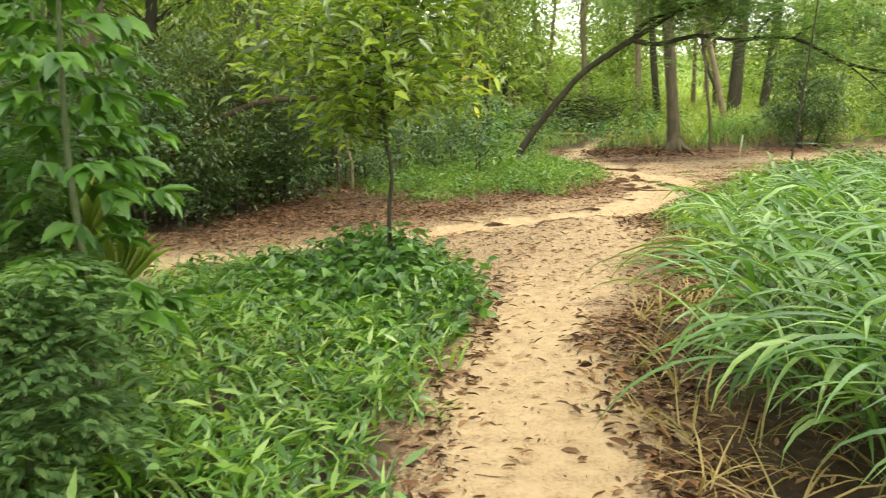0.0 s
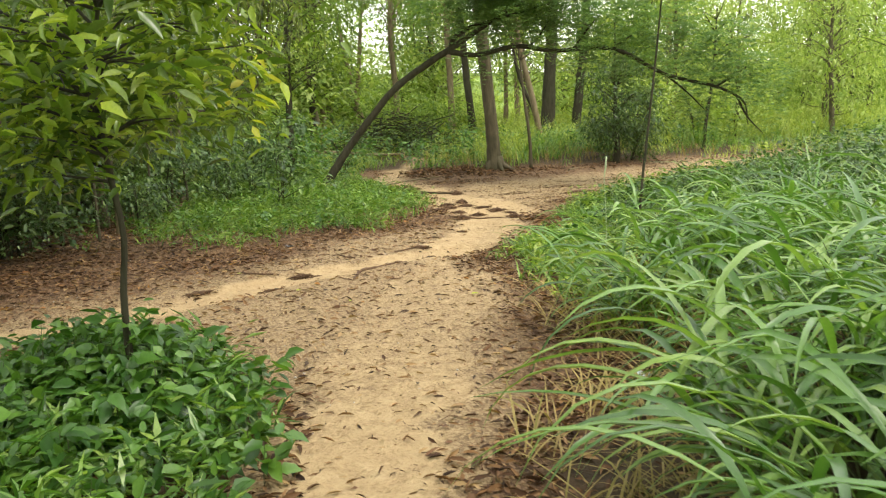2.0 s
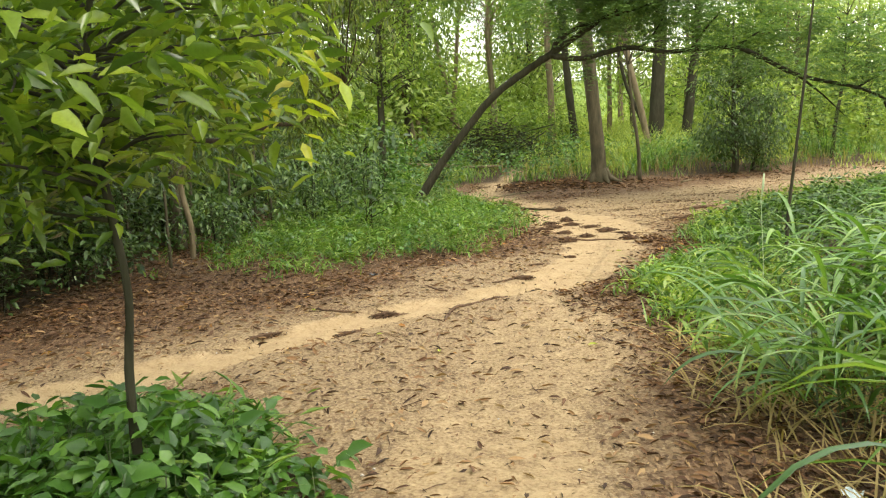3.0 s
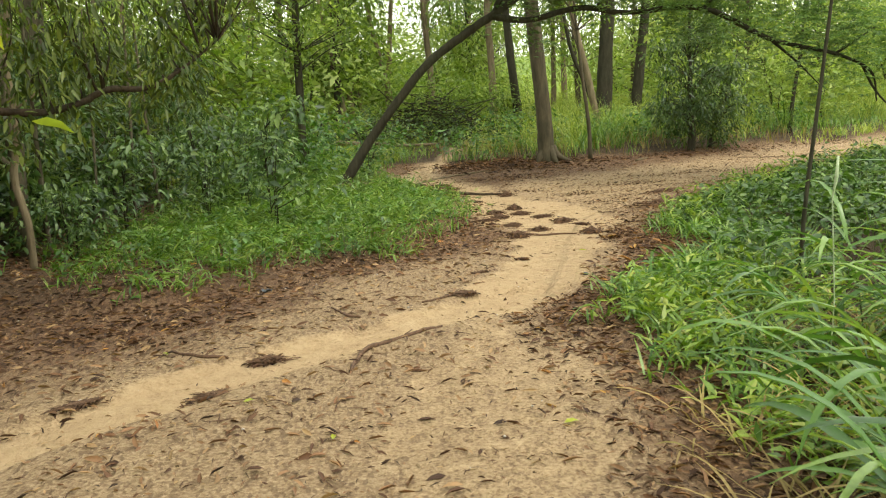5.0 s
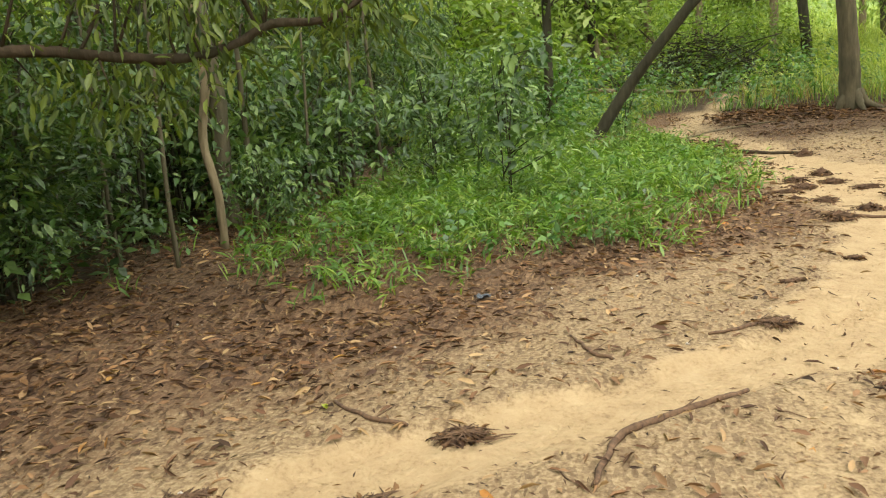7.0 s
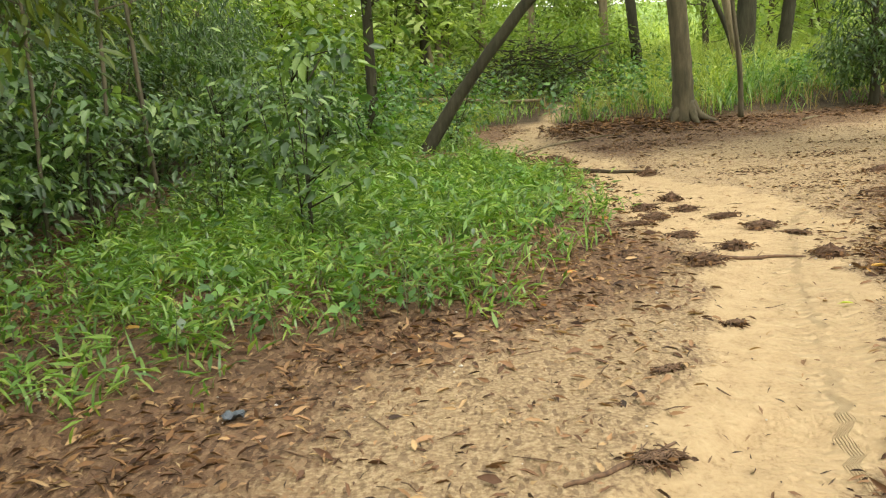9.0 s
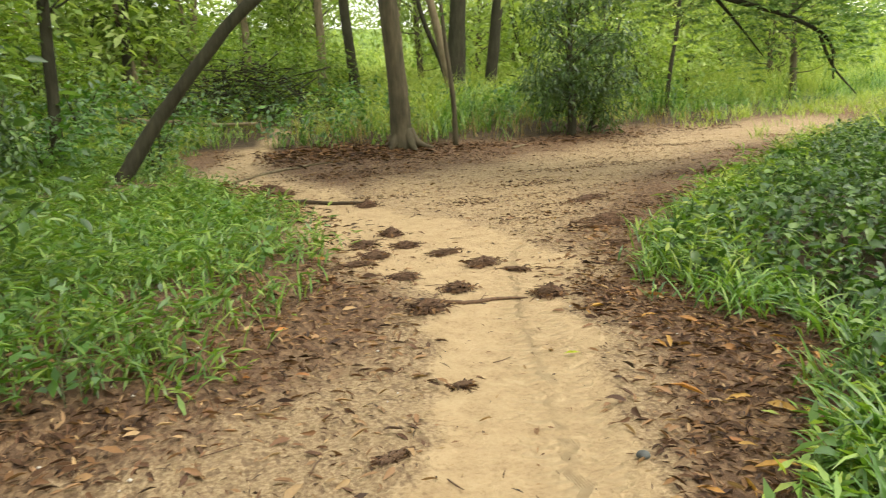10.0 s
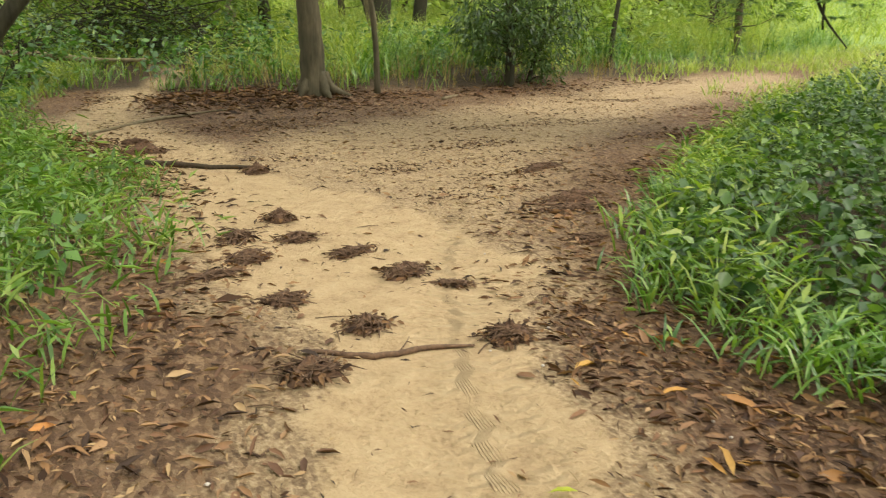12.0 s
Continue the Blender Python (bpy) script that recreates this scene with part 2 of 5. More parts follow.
class Geo:
    """Collects vertices and faces of one mesh."""

    def __init__(self):
        self.v, self.f, self.n = [], [], 0

    def add(self, verts, *faces):
        self.v.append(np.asarray(verts, float))
        self.f += [np.asarray(f, int) + self.n for f in faces]
        self.n += len(verts)

    def mesh(self, name, material, smooth=True):
        me = bpy.data.meshes.new(name)
        v = np.concatenate(self.v)
        me.vertices.add(len(v))
        me.vertices.foreach_set("co", v.astype(np.float32).ravel())
        loops = np.concatenate([f.ravel() for f in self.f])
        sizes = np.concatenate([np.full(len(f), f.shape[1]) for f in self.f])
        me.loops.add(len(loops))
        me.loops.foreach_set("vertex_index", loops.astype(np.int32))
        me.polygons.add(len(sizes))
        me.polygons.foreach_set("loop_start", np.concatenate([[0], np.cumsum(sizes)[:-1]]).astype(np.int32))
        me.update(calc_edges=True)
        if smooth:
            me.polygons.foreach_set("use_smooth", np.ones(len(sizes), bool))
        me.materials.append(material)
        return me


def thing(name, label, category, at=(0, 0, 0), group=""):
    ob = tagged(new(name), label, category, group)
    ob.location = at
    return ob


def part(name, geo, material, parent, label="", smooth=True):
    ob = new(name, geo.mesh(name, material, smooth))
    ob.parent = parent
    return tagged(ob, label)


def stuff(name, geo, material, label, category):
    return tagged(new(name, geo.mesh(name, material)), label, category, kind="stuff")


def smooth_line(pts, n):
    """A Catmull-Rom line through the points."""
    p = np.asarray(pts, float)
    p = np.concatenate([[2 * p[0] - p[1]], p, [2 * p[-1] - p[-2]]])
    out = []
    for i in range(1, len(p) - 2):
        for t in np.linspace(0, 1, n, endpoint=False):
            a, b, c, d = p[i - 1:i + 3]
            out.append(0.5 * (2 * b + (c - a) * t + (2 * a - 5 * b + 4 * c - d) * t * t + (3 * b - a - 3 * c + d) * t ** 3))
    return np.array(out + [p[-2]])


def tube(geo, pts, radii, sides=7, rough=0.0):
    p = np.asarray(pts, float)
    r = np.interp(np.linspace(0, 1, len(p)), np.linspace(0, 1, len(radii)), radii)
    t = unit(np.gradient(p, axis=0))
    ref = np.array([[0.31, 0.9, 0.3]])
    a = unit(np.cross(t, ref))
    b = np.cross(t, a)
    th = np.linspace(0, 2 * np.pi, sides, endpoint=False)
    rr = r[:, None] * (1 + rough * R.uniform(-1, 1, (len(p), sides)))
    ring = p[:, None] + rr[..., None] * (np.cos(th)[None, :, None] * a[:, None] + np.sin(th)[None, :, None] * b[:, None])
    i, j = np.meshgrid(np.arange(len(p) - 1), np.arange(sides), indexing="ij")
    k = (j + 1) % sides
    f = np.stack([i * sides + j, i * sides + k, (i + 1) * sides + k, (i + 1) * sides + j], -1).reshape(-1, 4)
    geo.add(ring.reshape(-1, 3), f, np.arange(sides)[None, ::-1], (len(p) - 1) * sides + np.arange(sides)[None])


def blades(geo, base, az, length, width, e0, e1, seg=5, fold=False):
    """Grass blades that rise at e0 and bend over to e1 (radians)."""
    n = len(base)
    s = np.linspace(0, 1, seg + 1)
    ang = e0[:, None] + (e1 - e0)[:, None] * s[None, :-1] ** 1.3
    step = (length / seg)[:, None]
    h = np.concatenate([np.zeros((n, 1)), np.cumsum(np.cos(ang) * step, 1)], 1)
    v = np.concatenate([np.zeros((n, 1)), np.cumsum(np.sin(ang) * step, 1)], 1)
    out = np.stack([np.cos(az), np.sin(az), 0 * az], -1)
    side = np.stack([-np.sin(az), np.cos(az), 0 * az], -1)
    sway = R.normal(0, 0.06, n)[:, None] * length[:, None] * s[None] ** 2
    mid = base[:, None] + h[..., None] * out[:, None] + v[..., None] * UP + sway[..., None] * side[:, None]
    w = width[:, None] * np.minimum(1, 0.45 + 2.2 * s)[None] * (1 - s[None] ** 2.4) * 0.5 + 0.0006
    tw = R.normal(0, 0.5, n)[:, None] * s[None]
    sd = side[:, None] * np.cos(tw)[..., None] + UP * np.sin(tw)[..., None]
    left, right = mid + w[..., None] * sd, mid - w[..., None] * sd
    cols = [left, mid - UP * (w * 0.5)[..., None], right] if fold else [left, right]
    c = len(cols)
    verts = np.stack(cols, 2).reshape(-1, 3)
    i, j, q = np.meshgrid(np.arange(n), np.arange(seg), np.arange(c - 1), indexing="ij")
    o = i * (seg + 1) * c + j * c + q
    geo.add(verts, np.stack([o, o + 1, o + c + 1, o + c], -1).reshape(-1, 4))


LEAF_HI = np.array([(0, 0, 0), (.3, .5, .05), (.33, 0, -.05), (.3, -.5, .05), (.68, .36, .02), (.7, 0, -.08), (.68, -.36, .02), (1, 0, -.18)])
LEAF_MID = np.array([(0, 0, 0), (.24, .4, .05), (.62, .42, .0), (1, 0, -.16), (.62, -.42, .0), (.24, -.4, .05)])
LEAF_LO = np.array([(0, 0, 0), (.42, .5, .04), (1, 0, -.12), (.42, -.5, .04)])


def leaves(geo, base, az, el, roll, length, width, fine=False):
    """Leaves from their stalk end outwards, folded along the midrib, tips drooping."""
    n = len(base)
    a = np.stack([np.cos(el) * np.cos(az), np.cos(el) * np.sin(az), np.sin(el)], -1)
    s = np.stack([-np.sin(az), np.cos(az), 0 * az], -1)
    up = np.cross(a, s)
    s, up = s * np.cos(roll)[:, None] + up * np.sin(roll)[:, None], up * np.cos(roll)[:, None] - s * np.sin(roll)[:, None]
    tp = LEAF_MID if fine == "mid" else LEAF_HI if fine else LEAF_LO
    L, W = length[:, None, None], width[:, None, None]
    v = base[:, None] + L * tp[None, :, :1] * a[:, None] + W * tp[None, :, 1:2] * s[:, None] + L * tp[None, :, 2:] * up[:, None]
    o = (np.arange(n) * len(tp))[:, None]
    if fine == "mid":
        geo.add(v.reshape(-1, 3), np.concatenate([o + [0, 5, 4, 3], o + [0, 3, 2, 1]]))
    elif fine:
        geo.add(v.reshape(-1, 3), np.concatenate([o + [1, 2, 5, 4], o + [2, 3, 6, 5]]),
                np.concatenate([o + [0, 3, 2], o + [0, 2, 1], o + [4, 5, 7], o + [5, 6, 7]]))
    else:
        geo.add(v.reshape(-1, 3), o + [0, 3, 2, 1])


def leaf_cloud(geo, centres, spread, count, length, aspect=0.4, fine=False, droop=-0.25, flat=0.7):
    """Count leaves gathered round the centres."""
    c = np.asarray(centres)[R.integers(0, len(centres), count)]
    off = R.normal(0, 1, (count, 3)) * spread * np.array([1, 1, flat])
    az = np.where(R.random(count) < 0.6, np.arctan2(off[:, 1], off[:, 0]), R.uniform(-np.pi, np.pi, count))
    ln = length * R.uniform(0.6, 1.25, count)
    leaves(geo, c + off, az, R.normal(droop, 0.4, count), R.normal(0, 0.5, count), ln, ln * aspect * R.uniform(0.8, 1.2, count), fine)


def fronds(geo, base, az, el, length, pairs=9, leaflets=7):
    """Twice-feathered fronds: a bending rib, side ribs and small leaflets on them."""
    for b, z, e, ln in zip(base, az, el, length):
        s = np.linspace(0.18, 1, pairs)
        ang = e - 0.9 * s ** 1.5
        out = np.array([np.cos(z), np.sin(z), 0])
        side = np.array([-np.sin(z), np.cos(z), 0])
        rib = b + ln * (s * np.cos(ang))[:, None] * out + ln * (s * np.sin(ang))[:, None] * UP
        pl = 0.42 * ln * np.sin(np.pi * (0.25 + 0.72 * s))
        for sg in (-1, 1):
            d = unit(0.45 * out + sg * side - 0.25 * UP)
            u = np.linspace(0.12, 1, leaflets)
            pts = (rib[:, None] + (pl[:, None] * u[None])[..., None] * d).reshape(-1, 3)
            k = len(pts)
            daz = np.arctan2(d[1], d[0])
            for turn in (0.9, -0.9):
                leaves(geo, pts, np.full(k, daz + turn), R.normal(-0.1, 0.2, k), R.normal(0, 0.3, k), np.full(k, 0.13 * ln), np.full(k, 0.045 * ln))


# ---- plan of the ground ----
def edge(pairs):
    a = np.array(pairs, float)
    return lambda q: np.interp(q, a[:, 0], a[:, 1])


right_edge = edge([(-30, 2.2), (2, 2.0), (5, 2.05), (7.4, 2.1), (8.4, 2.9), (9.2, 3.35), (10.3, 3.4), (11.4, 3.65), (13, 3.65), (13.7, 3.76), (14.3, 4.15), (14.75, 4.7), (15.3, 5.2), (15.6, 5.7), (16.3, 5.75), (17, 5.6),
                   (18, 5.98), (18.65, 6.5), (19.6, 7.6), (21, 9.2), (23.6, 12.6), (28.5, 20), (36, 33)])
front_edge = edge([(-30, 0), (-8, 6.6), (-4, 8.1), (-2.2, 9.1), (-1, 10.0), (0.3, 10.45), (0.9, 9.9), (1.05, 8.4), (1.06, -30), (30, -30)])
wood_edge = edge([(-30, -20), (5, -14), (9, -8), (11, -4.4), (12.3, -3.1), (13.2, -2.6), (14, -2.3), (15, -2.0), (16, -1.75), (17.7, -1.65), (19.3, -1.6), (20.9, -1.1), (25, -1), (30, -2), (45, -4)])
island_edge = edge([(13.9, -1.2), (14.3, -0.4), (14.87, 0.1), (15.1, 0.9), (15.6, 1.6), (16.4, 2.5), (18.4, 3.6), (20, 4.0), (22, 3.75), (24, 3.3), (27, 2.7), (30, 3.6), (36, 5.5)])
back_edge = edge([(3, 31), (4.5, 28.9), (6, 28.1), (7, 27.9), (9, 28.2), (11.4, 28.7), (17.7, 30.2), (24, 33), (34, 38)])
left_start = edge([(-30, 0.6), (4.7, 0.62), (6, 0.7), (7.2, 0.92), (8.3, 1.06), (9.4, 1.03), (10.5, 0.4), (11, -1)])


def along(x, y, line):
    """How deep a place lies in a strip: 1 on its line, 0 on its edge, below outside. Line: x, y, half width."""
    best = np.full(np.shape(x), -9.0)
    for (ax, ay, aw), (bx, by, bw) in zip(line[:-1], line[1:]):
        dx, dy = bx - ax, by - ay
        t = np.clip(((x - ax) * dx + (y - ay) * dy) / (dx * dx + dy * dy), 0, 1)
        d = np.hypot(x - ax - t * dx, y - ay - t * dy)
        best = np.maximum(best, 1 - d / (aw + t * (bw - aw)))
    return best


RUNNEL = [(-9, 7.4, 0.4), (-4, 9.1, 0.4), (-2.2, 10.1, 0.36), (-1, 11.1, 0.33), (0.2, 12.2, 0.3), (1.15, 12.97, 0.28), (2.0, 13.42, 0.26), (2.6, 13.85, 0.27), (3.5, 14.5, 0.4)]
TRACK = [(3.35, 14.1, 0.45), (3.85, 15.6, 0.48), (4.35, 16.6, 0.48), (4.7, 17.4, 0.55), (4.95, 18.5, 0.95), (4.85, 20.0, 0.85), (4.6, 21.5, 0.65)]
FOOT = [(1.15, -6, 0.5), (1.15, 4.7, 0.5), (1.27, 6, 0.5), (1.38, 7.4, 0.46), (1.5, 8.4, 0.48), (2.0, 10, 0.6), (2.7, 12, 0.6), (3.3, 14, 0.55)]
CLEAR = [(5.4, 20, 1.0), (6.6, 22.6, 1.5), (10, 25.2, 1.1), (14, 27.6, 0.9), (17.5, 29.2, 0.8), (21, 30.2, 0.5)]
APRON = [(1.0, 10.2, 0.7), (1.5, 11.6, 1.2), (2.4, 13.6, 1.25), (2.7, 14.9, 0.85), (3.4, 16.1, 0.4)]
TRAIL = [(4.5, 21, 0.6), (4.2, 23, 0.8), (3.8, 25.2, 0.6), (4.2, 27.6, 0.36), (5.0, 30, 0.3), (6.1, 33, 0.26), (7.0, 36, 0.25)]


def inside(x, y, line):
    """How many metres a place lies inside a strip."""
    best = np.full(np.shape(x), -99.0)
    for (ax, ay, aw), (bx, by, bw) in zip(line[:-1], line[1:]):
        dx, dy = bx - ax, by - ay
        t = np.clip(((x - ax) * dx + (y - ay) * dy) / (dx * dx + dy * dy), 0, 1)
        best = np.maximum(best, aw + t * (bw - aw) - np.hypot(x - ax - t * dx, y - ay - t * dy))
    return best


def ramp(v, lo, hi):
    return np.clip((v - lo) / (hi - lo), 0, 1)


def off_trail(x, y):
    """0 on the narrow trail into the woods, 1 a little way beside it."""
    return np.clip((0.25 - inside(x, y, TRAIL) + 0.1 * vnoise(x * 3, y * 3, 14)) / 0.4, 0, 1)


def sandiness(x, y):
    """1 on washed sand, about a half on sand strewn with scraps, 0 on leaf litter."""
    wob = 0.16 * vnoise(x * 1.7, y * 1.7, 3) + 0.09 * vnoise(x * 5, y * 5, 4)
    f = np.zeros(np.shape(x))
    for line, top, fade in ((RUNNEL, 1.0, 1.3), (TRACK, 1.0, 0.5), (FOOT, 1.0, 0.55), (CLEAR, 0.72, 1.0), (TRAIL, 0.85, 0.5), (APRON, 0.55, 0.6)):
        cap = top if line is not FOOT else np.interp(y, [8, 10.5, 13.5], [0.95, 0.72, 0.78])
        d = inside(x, y, line) + wob
        f = np.maximum(f, np.where(d > 0, 0.62 + 0.38 * np.clip(d / 0.12, 0, 1), 0.62 * np.clip(1 + d / fade, 0, 1)) * cap)
    damp = ramp(x - right_edge(y), -0.75, -0.35) * ramp(y, 12.5, 13.5) * ramp(y, 18.5, 17.5)
    return np.clip(f * (1 - 0.8 * damp), 0, 1)


def greenness(x, y):
    """How far a place lies under plants, 0 to 1."""
    wob = 0.18 * vnoise(x * 2.3, y * 2.3, 8)
    g = np.clip((x - right_edge(y) + wob) / 0.5, 0, 1)
    g = np.maximum(g, np.clip((front_edge(np.minimum(x, 0.2)) - y + wob) / 0.5, 0, 1) * np.clip((left_start(y) - x + wob) / 0.4, 0, 1))
    g = np.maximum(g, np.clip((wood_edge(y) - x + wob) / 0.6, 0, 1))
    g = np.maximum(g, 0.42 * np.clip((island_edge(y) - x + wob) / 0.5, 0, 1) * np.clip((y - 14) / 1.5, 0, 1))
    return np.maximum(g, np.clip((y - back_edge(x) + wob) / 0.6, 0, 1)) * off_trail(x, y)


def ground_z(x, y):
    x, y = np.asarray(x, float), np.asarray(y, float)
    z = 0.04 * vnoise(x * 0.5, y * 0.5, 1) + 0.018 * vnoise(x * 2.1, y * 2.1, 2) + 0.008 * vnoise(x * 7, y * 7, 5)
    near = np.exp(-((x - 3) ** 2 + (y - 14) ** 2) / 900)
    z = z * (0.4 + 0.6 * near)
    z = z - 0.05 * np.clip(along(x, y, RUNNEL) * 3, 0, 1) - 0.02 * np.clip(along(x, y, TRACK) * 2, 0, 1)
    z = z + 0.16 * np.exp(-((x - 1.6) ** 2 + (y - 24.8) ** 2) / 4) + 0.12 * np.exp(-((x - 5.6) ** 2 + (y - 27.4) ** 2) / 2.5)
    z = z + 0.08 * np.clip((island_edge(y) - x) / 1.0, 0, 1) * np.clip((y - 14) / 2, 0, 1)
    z = z + 0.06 * np.clip((x - right_edge(y)) / 1.2, 0, 1)
    z = z + 0.16 * ramp(y - back_edge(x), -1.0, 1.6) * ramp(x, 5, 9)
    far = np.hypot(x - 3, y - 20)
    return z + 0.05 * np.clip(y - 27, 0, 22) + 0.11 * np.clip(far - 55, 0, 75)


def spread_axis(lo, hi, step, far, grow=1.18):
    mid = np.arange(lo, hi, step)
    right, left, d = [], [], step
    while (right[-1] if right else hi) < far:
        d *= grow
        right.append((right[-1] if right else mid[-1]) + d)
    d = step
    while (left[-1] if left else lo) > -far:
        d *= grow
        left.append((left[-1] if left else mid[0]) - d)
    return np.concatenate([left[::-1], mid, right])


gx, gy = spread_axis(-2.5, 8.5, 0.07, 600), spread_axis(4, 22, 0.07, 600)
GX, GY = np.meshgrid(gx, gy)
gi, gj = np.meshgrid(np.arange(len(gy) - 1), np.arange(len(gx) - 1), indexing="ij")
go = gi * len(gx) + gj
g = Geo()
g.add(np.stack([GX, GY, ground_z(GX, GY)], -1).reshape(-1, 3), np.stack([go, go + 1, go + len(gx) + 1, go + len(gx)], -1).reshape(-1, 4))
ground = tagged(new("ground", g.mesh("ground", M_GROUND)), "sandy ground with leaf litter and worn footpaths", "ground", kind="structure")
TREAD_A = [(3.35, 14.0, 0.13), (3.75, 15.1, 0.13), (4.15, 16.1, 0.13), (4.6, 17.3, 0.13), (5.2, 18.6, 0.1), (6.2, 20.2, 0.1)]
TREAD_B = [(3.7, 14.4, 0.11), (4.0, 15.1, 0.11), (4.5, 16.3, 0.11), (4.85, 17.4, 0.11), (5.6, 19, 0.09)]


def wheel_run(x, y, line):
    """Metres gone along a wheel line, drawn back at its sides, so that equal values make chevrons; and the distance from it."""
    best, gone, total = np.full(np.shape(x), 99.0), np.zeros(np.shape(x)), 0.0
    for (ax, ay, _), (bx, by, _) in zip(line[:-1], line[1:]):
        dx, dy = bx - ax, by - ay
        size = math.hypot(dx, dy)
        t = np.clip(((x - ax) * dx + (y - ay) * dy) / size ** 2, 0, 1)
        d = np.hypot(x - ax - t * dx, y - ay - t * dy)
        gone = np.where(d < best, total + t * size - 0.5 * d, gone)
        best, total = np.minimum(best, d), total + size
    return gone, best


run_a, off_a = wheel_run(GX, GY, TREAD_A)
run_b, off_b = wheel_run(GX, GY, TREAD_B)
tread = np.clip(np.maximum(along(GX, GY, TREAD_A), along(GX, GY, TREAD_B)) * 3, 0, 1)
for key, values in (("sand", sandiness(GX, GY)), ("green", greenness(GX, GY)), ("tread", tread), ("run", np.where(off_a < off_b, run_a, run_b)), ("meadow", ramp(np.hypot(GX - 3, GY - 18), 22, 34) * greenness(GX, GY))):
    ground.data.attributes.new(key, "FLOAT", "POINT").data.foreach_set("value", values.astype(np.float32).ravel())


def sow(n, x0, x1, y0, y1, keep):
    x, y = R.uniform(x0, x1, n), R.uniform(y0, y1, n)
    ok = R.random(n) < keep(x, y)
    x, y = x[ok], y[ok]
    return np.stack([x, y, ground_z(x, y)], -1)


def tufts(geo, roots, per, length, width, e0=1.25, e1=-0.5, seg=5, fold=False, radius=0.05, lean=None, lean_share=0.5):
    n = len(roots)
    b = np.repeat(roots, per, 0) + np.concatenate([R.normal(0, radius, (n * per, 2)), np.zeros((n * per, 1))], 1)
    az = R.uniform(-np.pi, np.pi, n * per)
    if lean is not None:
        az = np.where(R.random(n * per) < lean_share, lean + R.normal(0, 0.7, n * per), az)
    size = np.repeat(R.uniform(0.75, 1.15, n), per) * R.uniform(0.6, 1.1, n * per)
    blades(geo, b, az, length * size, width * R.uniform(0.7, 1.2, n * per), R.normal(e0, 0.16, n * per), R.normal(e1, 0.4, n * per), seg, fold)


def leafy_stems(geo, roots, per, height, leaf, aspect):
    """Small grass stems with short blades set along them."""
    n = len(roots) * per
    b = np.repeat(roots, per, 0)
    az = R.uniform(-np.pi, np.pi, n)
    off = np.stack([R.normal(0, 0.06, n), R.normal(0, 0.06, n), height * np.repeat(R.uniform(0.6, 1.2, len(roots)), per) * R.uniform(0.15, 1, n)], -1)
    ln = leaf * R.uniform(0.6, 1.3, n)
    leaves(geo, b + off, az, R.normal(0.25, 0.4, n), R.normal(0, 0.4, n), ln, ln * aspect)


def cane_grass(geo, canes, roots, per, height, leaf, width, lean, lean_share):
    """Tall grass: leaning canes with long blades that arch out of them and hang over."""
    n = len(roots) * per
    b = np.repeat(roots, per, 0) + np.concatenate([R.normal(0, 0.07, (n, 2)), np.zeros((n, 1))], 1)
    az = np.where(R.random(n) < lean_share, lean + R.normal(0, 0.6, n), R.uniform(-np.pi, np.pi, n))
    e = R.uniform(0.75, 1.4, n)
    h = height * R.uniform(0.6, 1.1, n) * np.repeat(R.uniform(0.8, 1.15, len(roots)), per)
    out = np.stack([np.cos(az) * np.cos(e), np.sin(az) * np.cos(e), np.sin(e)], -1)
    blades(canes, b, az, h, np.full(n, 0.012), e + 0.1, e - 0.35, 4)
    for s in (0.25, 0.42, 0.58, 0.72, 0.85, 0.97):
        laz = az + R.normal(0, 0.75, n)
        sag = np.stack([np.cos(az), np.sin(az), 0 * az], -1) * (0.1 * h * s * s)[:, None] - UP * (0.1 * h * s * s)[:, None]
        ln = leaf * R.uniform(0.6, 1.2, n) * (0.7 + 0.5 * s)
        blades(geo, b + out * (h * s)[:, None] + sag, laz, ln, width * R.uniform(0.65, 1.15, n), R.normal(0.75, 0.25, n), R.normal(-1.15, 0.35, n), 7, True)


# ---- grass and weeds ----
g, gc = Geo(), Geo()
pts = sow(900, 2.1, 7.5, 0.5, 9.6, lambda x, y: (x > right_edge(y) + 0.45 + 0.5 * ramp(y, 4.9, 4.2) + 0.9 * ramp(y, 5.6, 7.0)) * ((y < 7.6) | (x > 4.6)) * np.where(x < 4.5, 0.42, 0.3))
cane_grass(g, gc, pts, 4, 1.0, 0.76, 0.046, np.pi - 0.2, 0.65)
high = sow(120, 3.0, 6.5, 4.5, 9.5, lambda x, y: (x > right_edge(y) + 1.9) * ramp(vnoise(x * 0.9, y * 0.9, 77), -0.1, 0.3))
cane_grass(g, gc, high, 4, 1.25, 0.72, 0.042, np.pi, 0.3)
ob = tagged(new("tall_grass"), "dense tall green grass arching over the sandy footpath", "grass", kind="stuff")
part("blades", g, M_TALL, ob)
part("canes", gc, M_STEM, ob)
g, gc = Geo(), Geo()
pts = sow(1500, 2.9, 6.5, 9.8, 15.2, lambda x, y: ramp(x - right_edge(y), 0.0, 0.35) * ramp(right_edge(y) + 2.2 - x, 0, 0.6) * (0.35 + 0.65 * ramp(vnoise(x * 2.2, y * 2.2, 97), -0.4, 0.3)))
leafy_stems(g, pts, 10, 0.2, 0.12, 0.26)
tufts(g, pts, 3, 0.22, 0.018, 0.9, -0.3, 3, radius=0.06)
stuff("short_grass", g, M_CARPET, "low yellow-green weeds and grass beside leaf litter", "grass")
g = Geo()
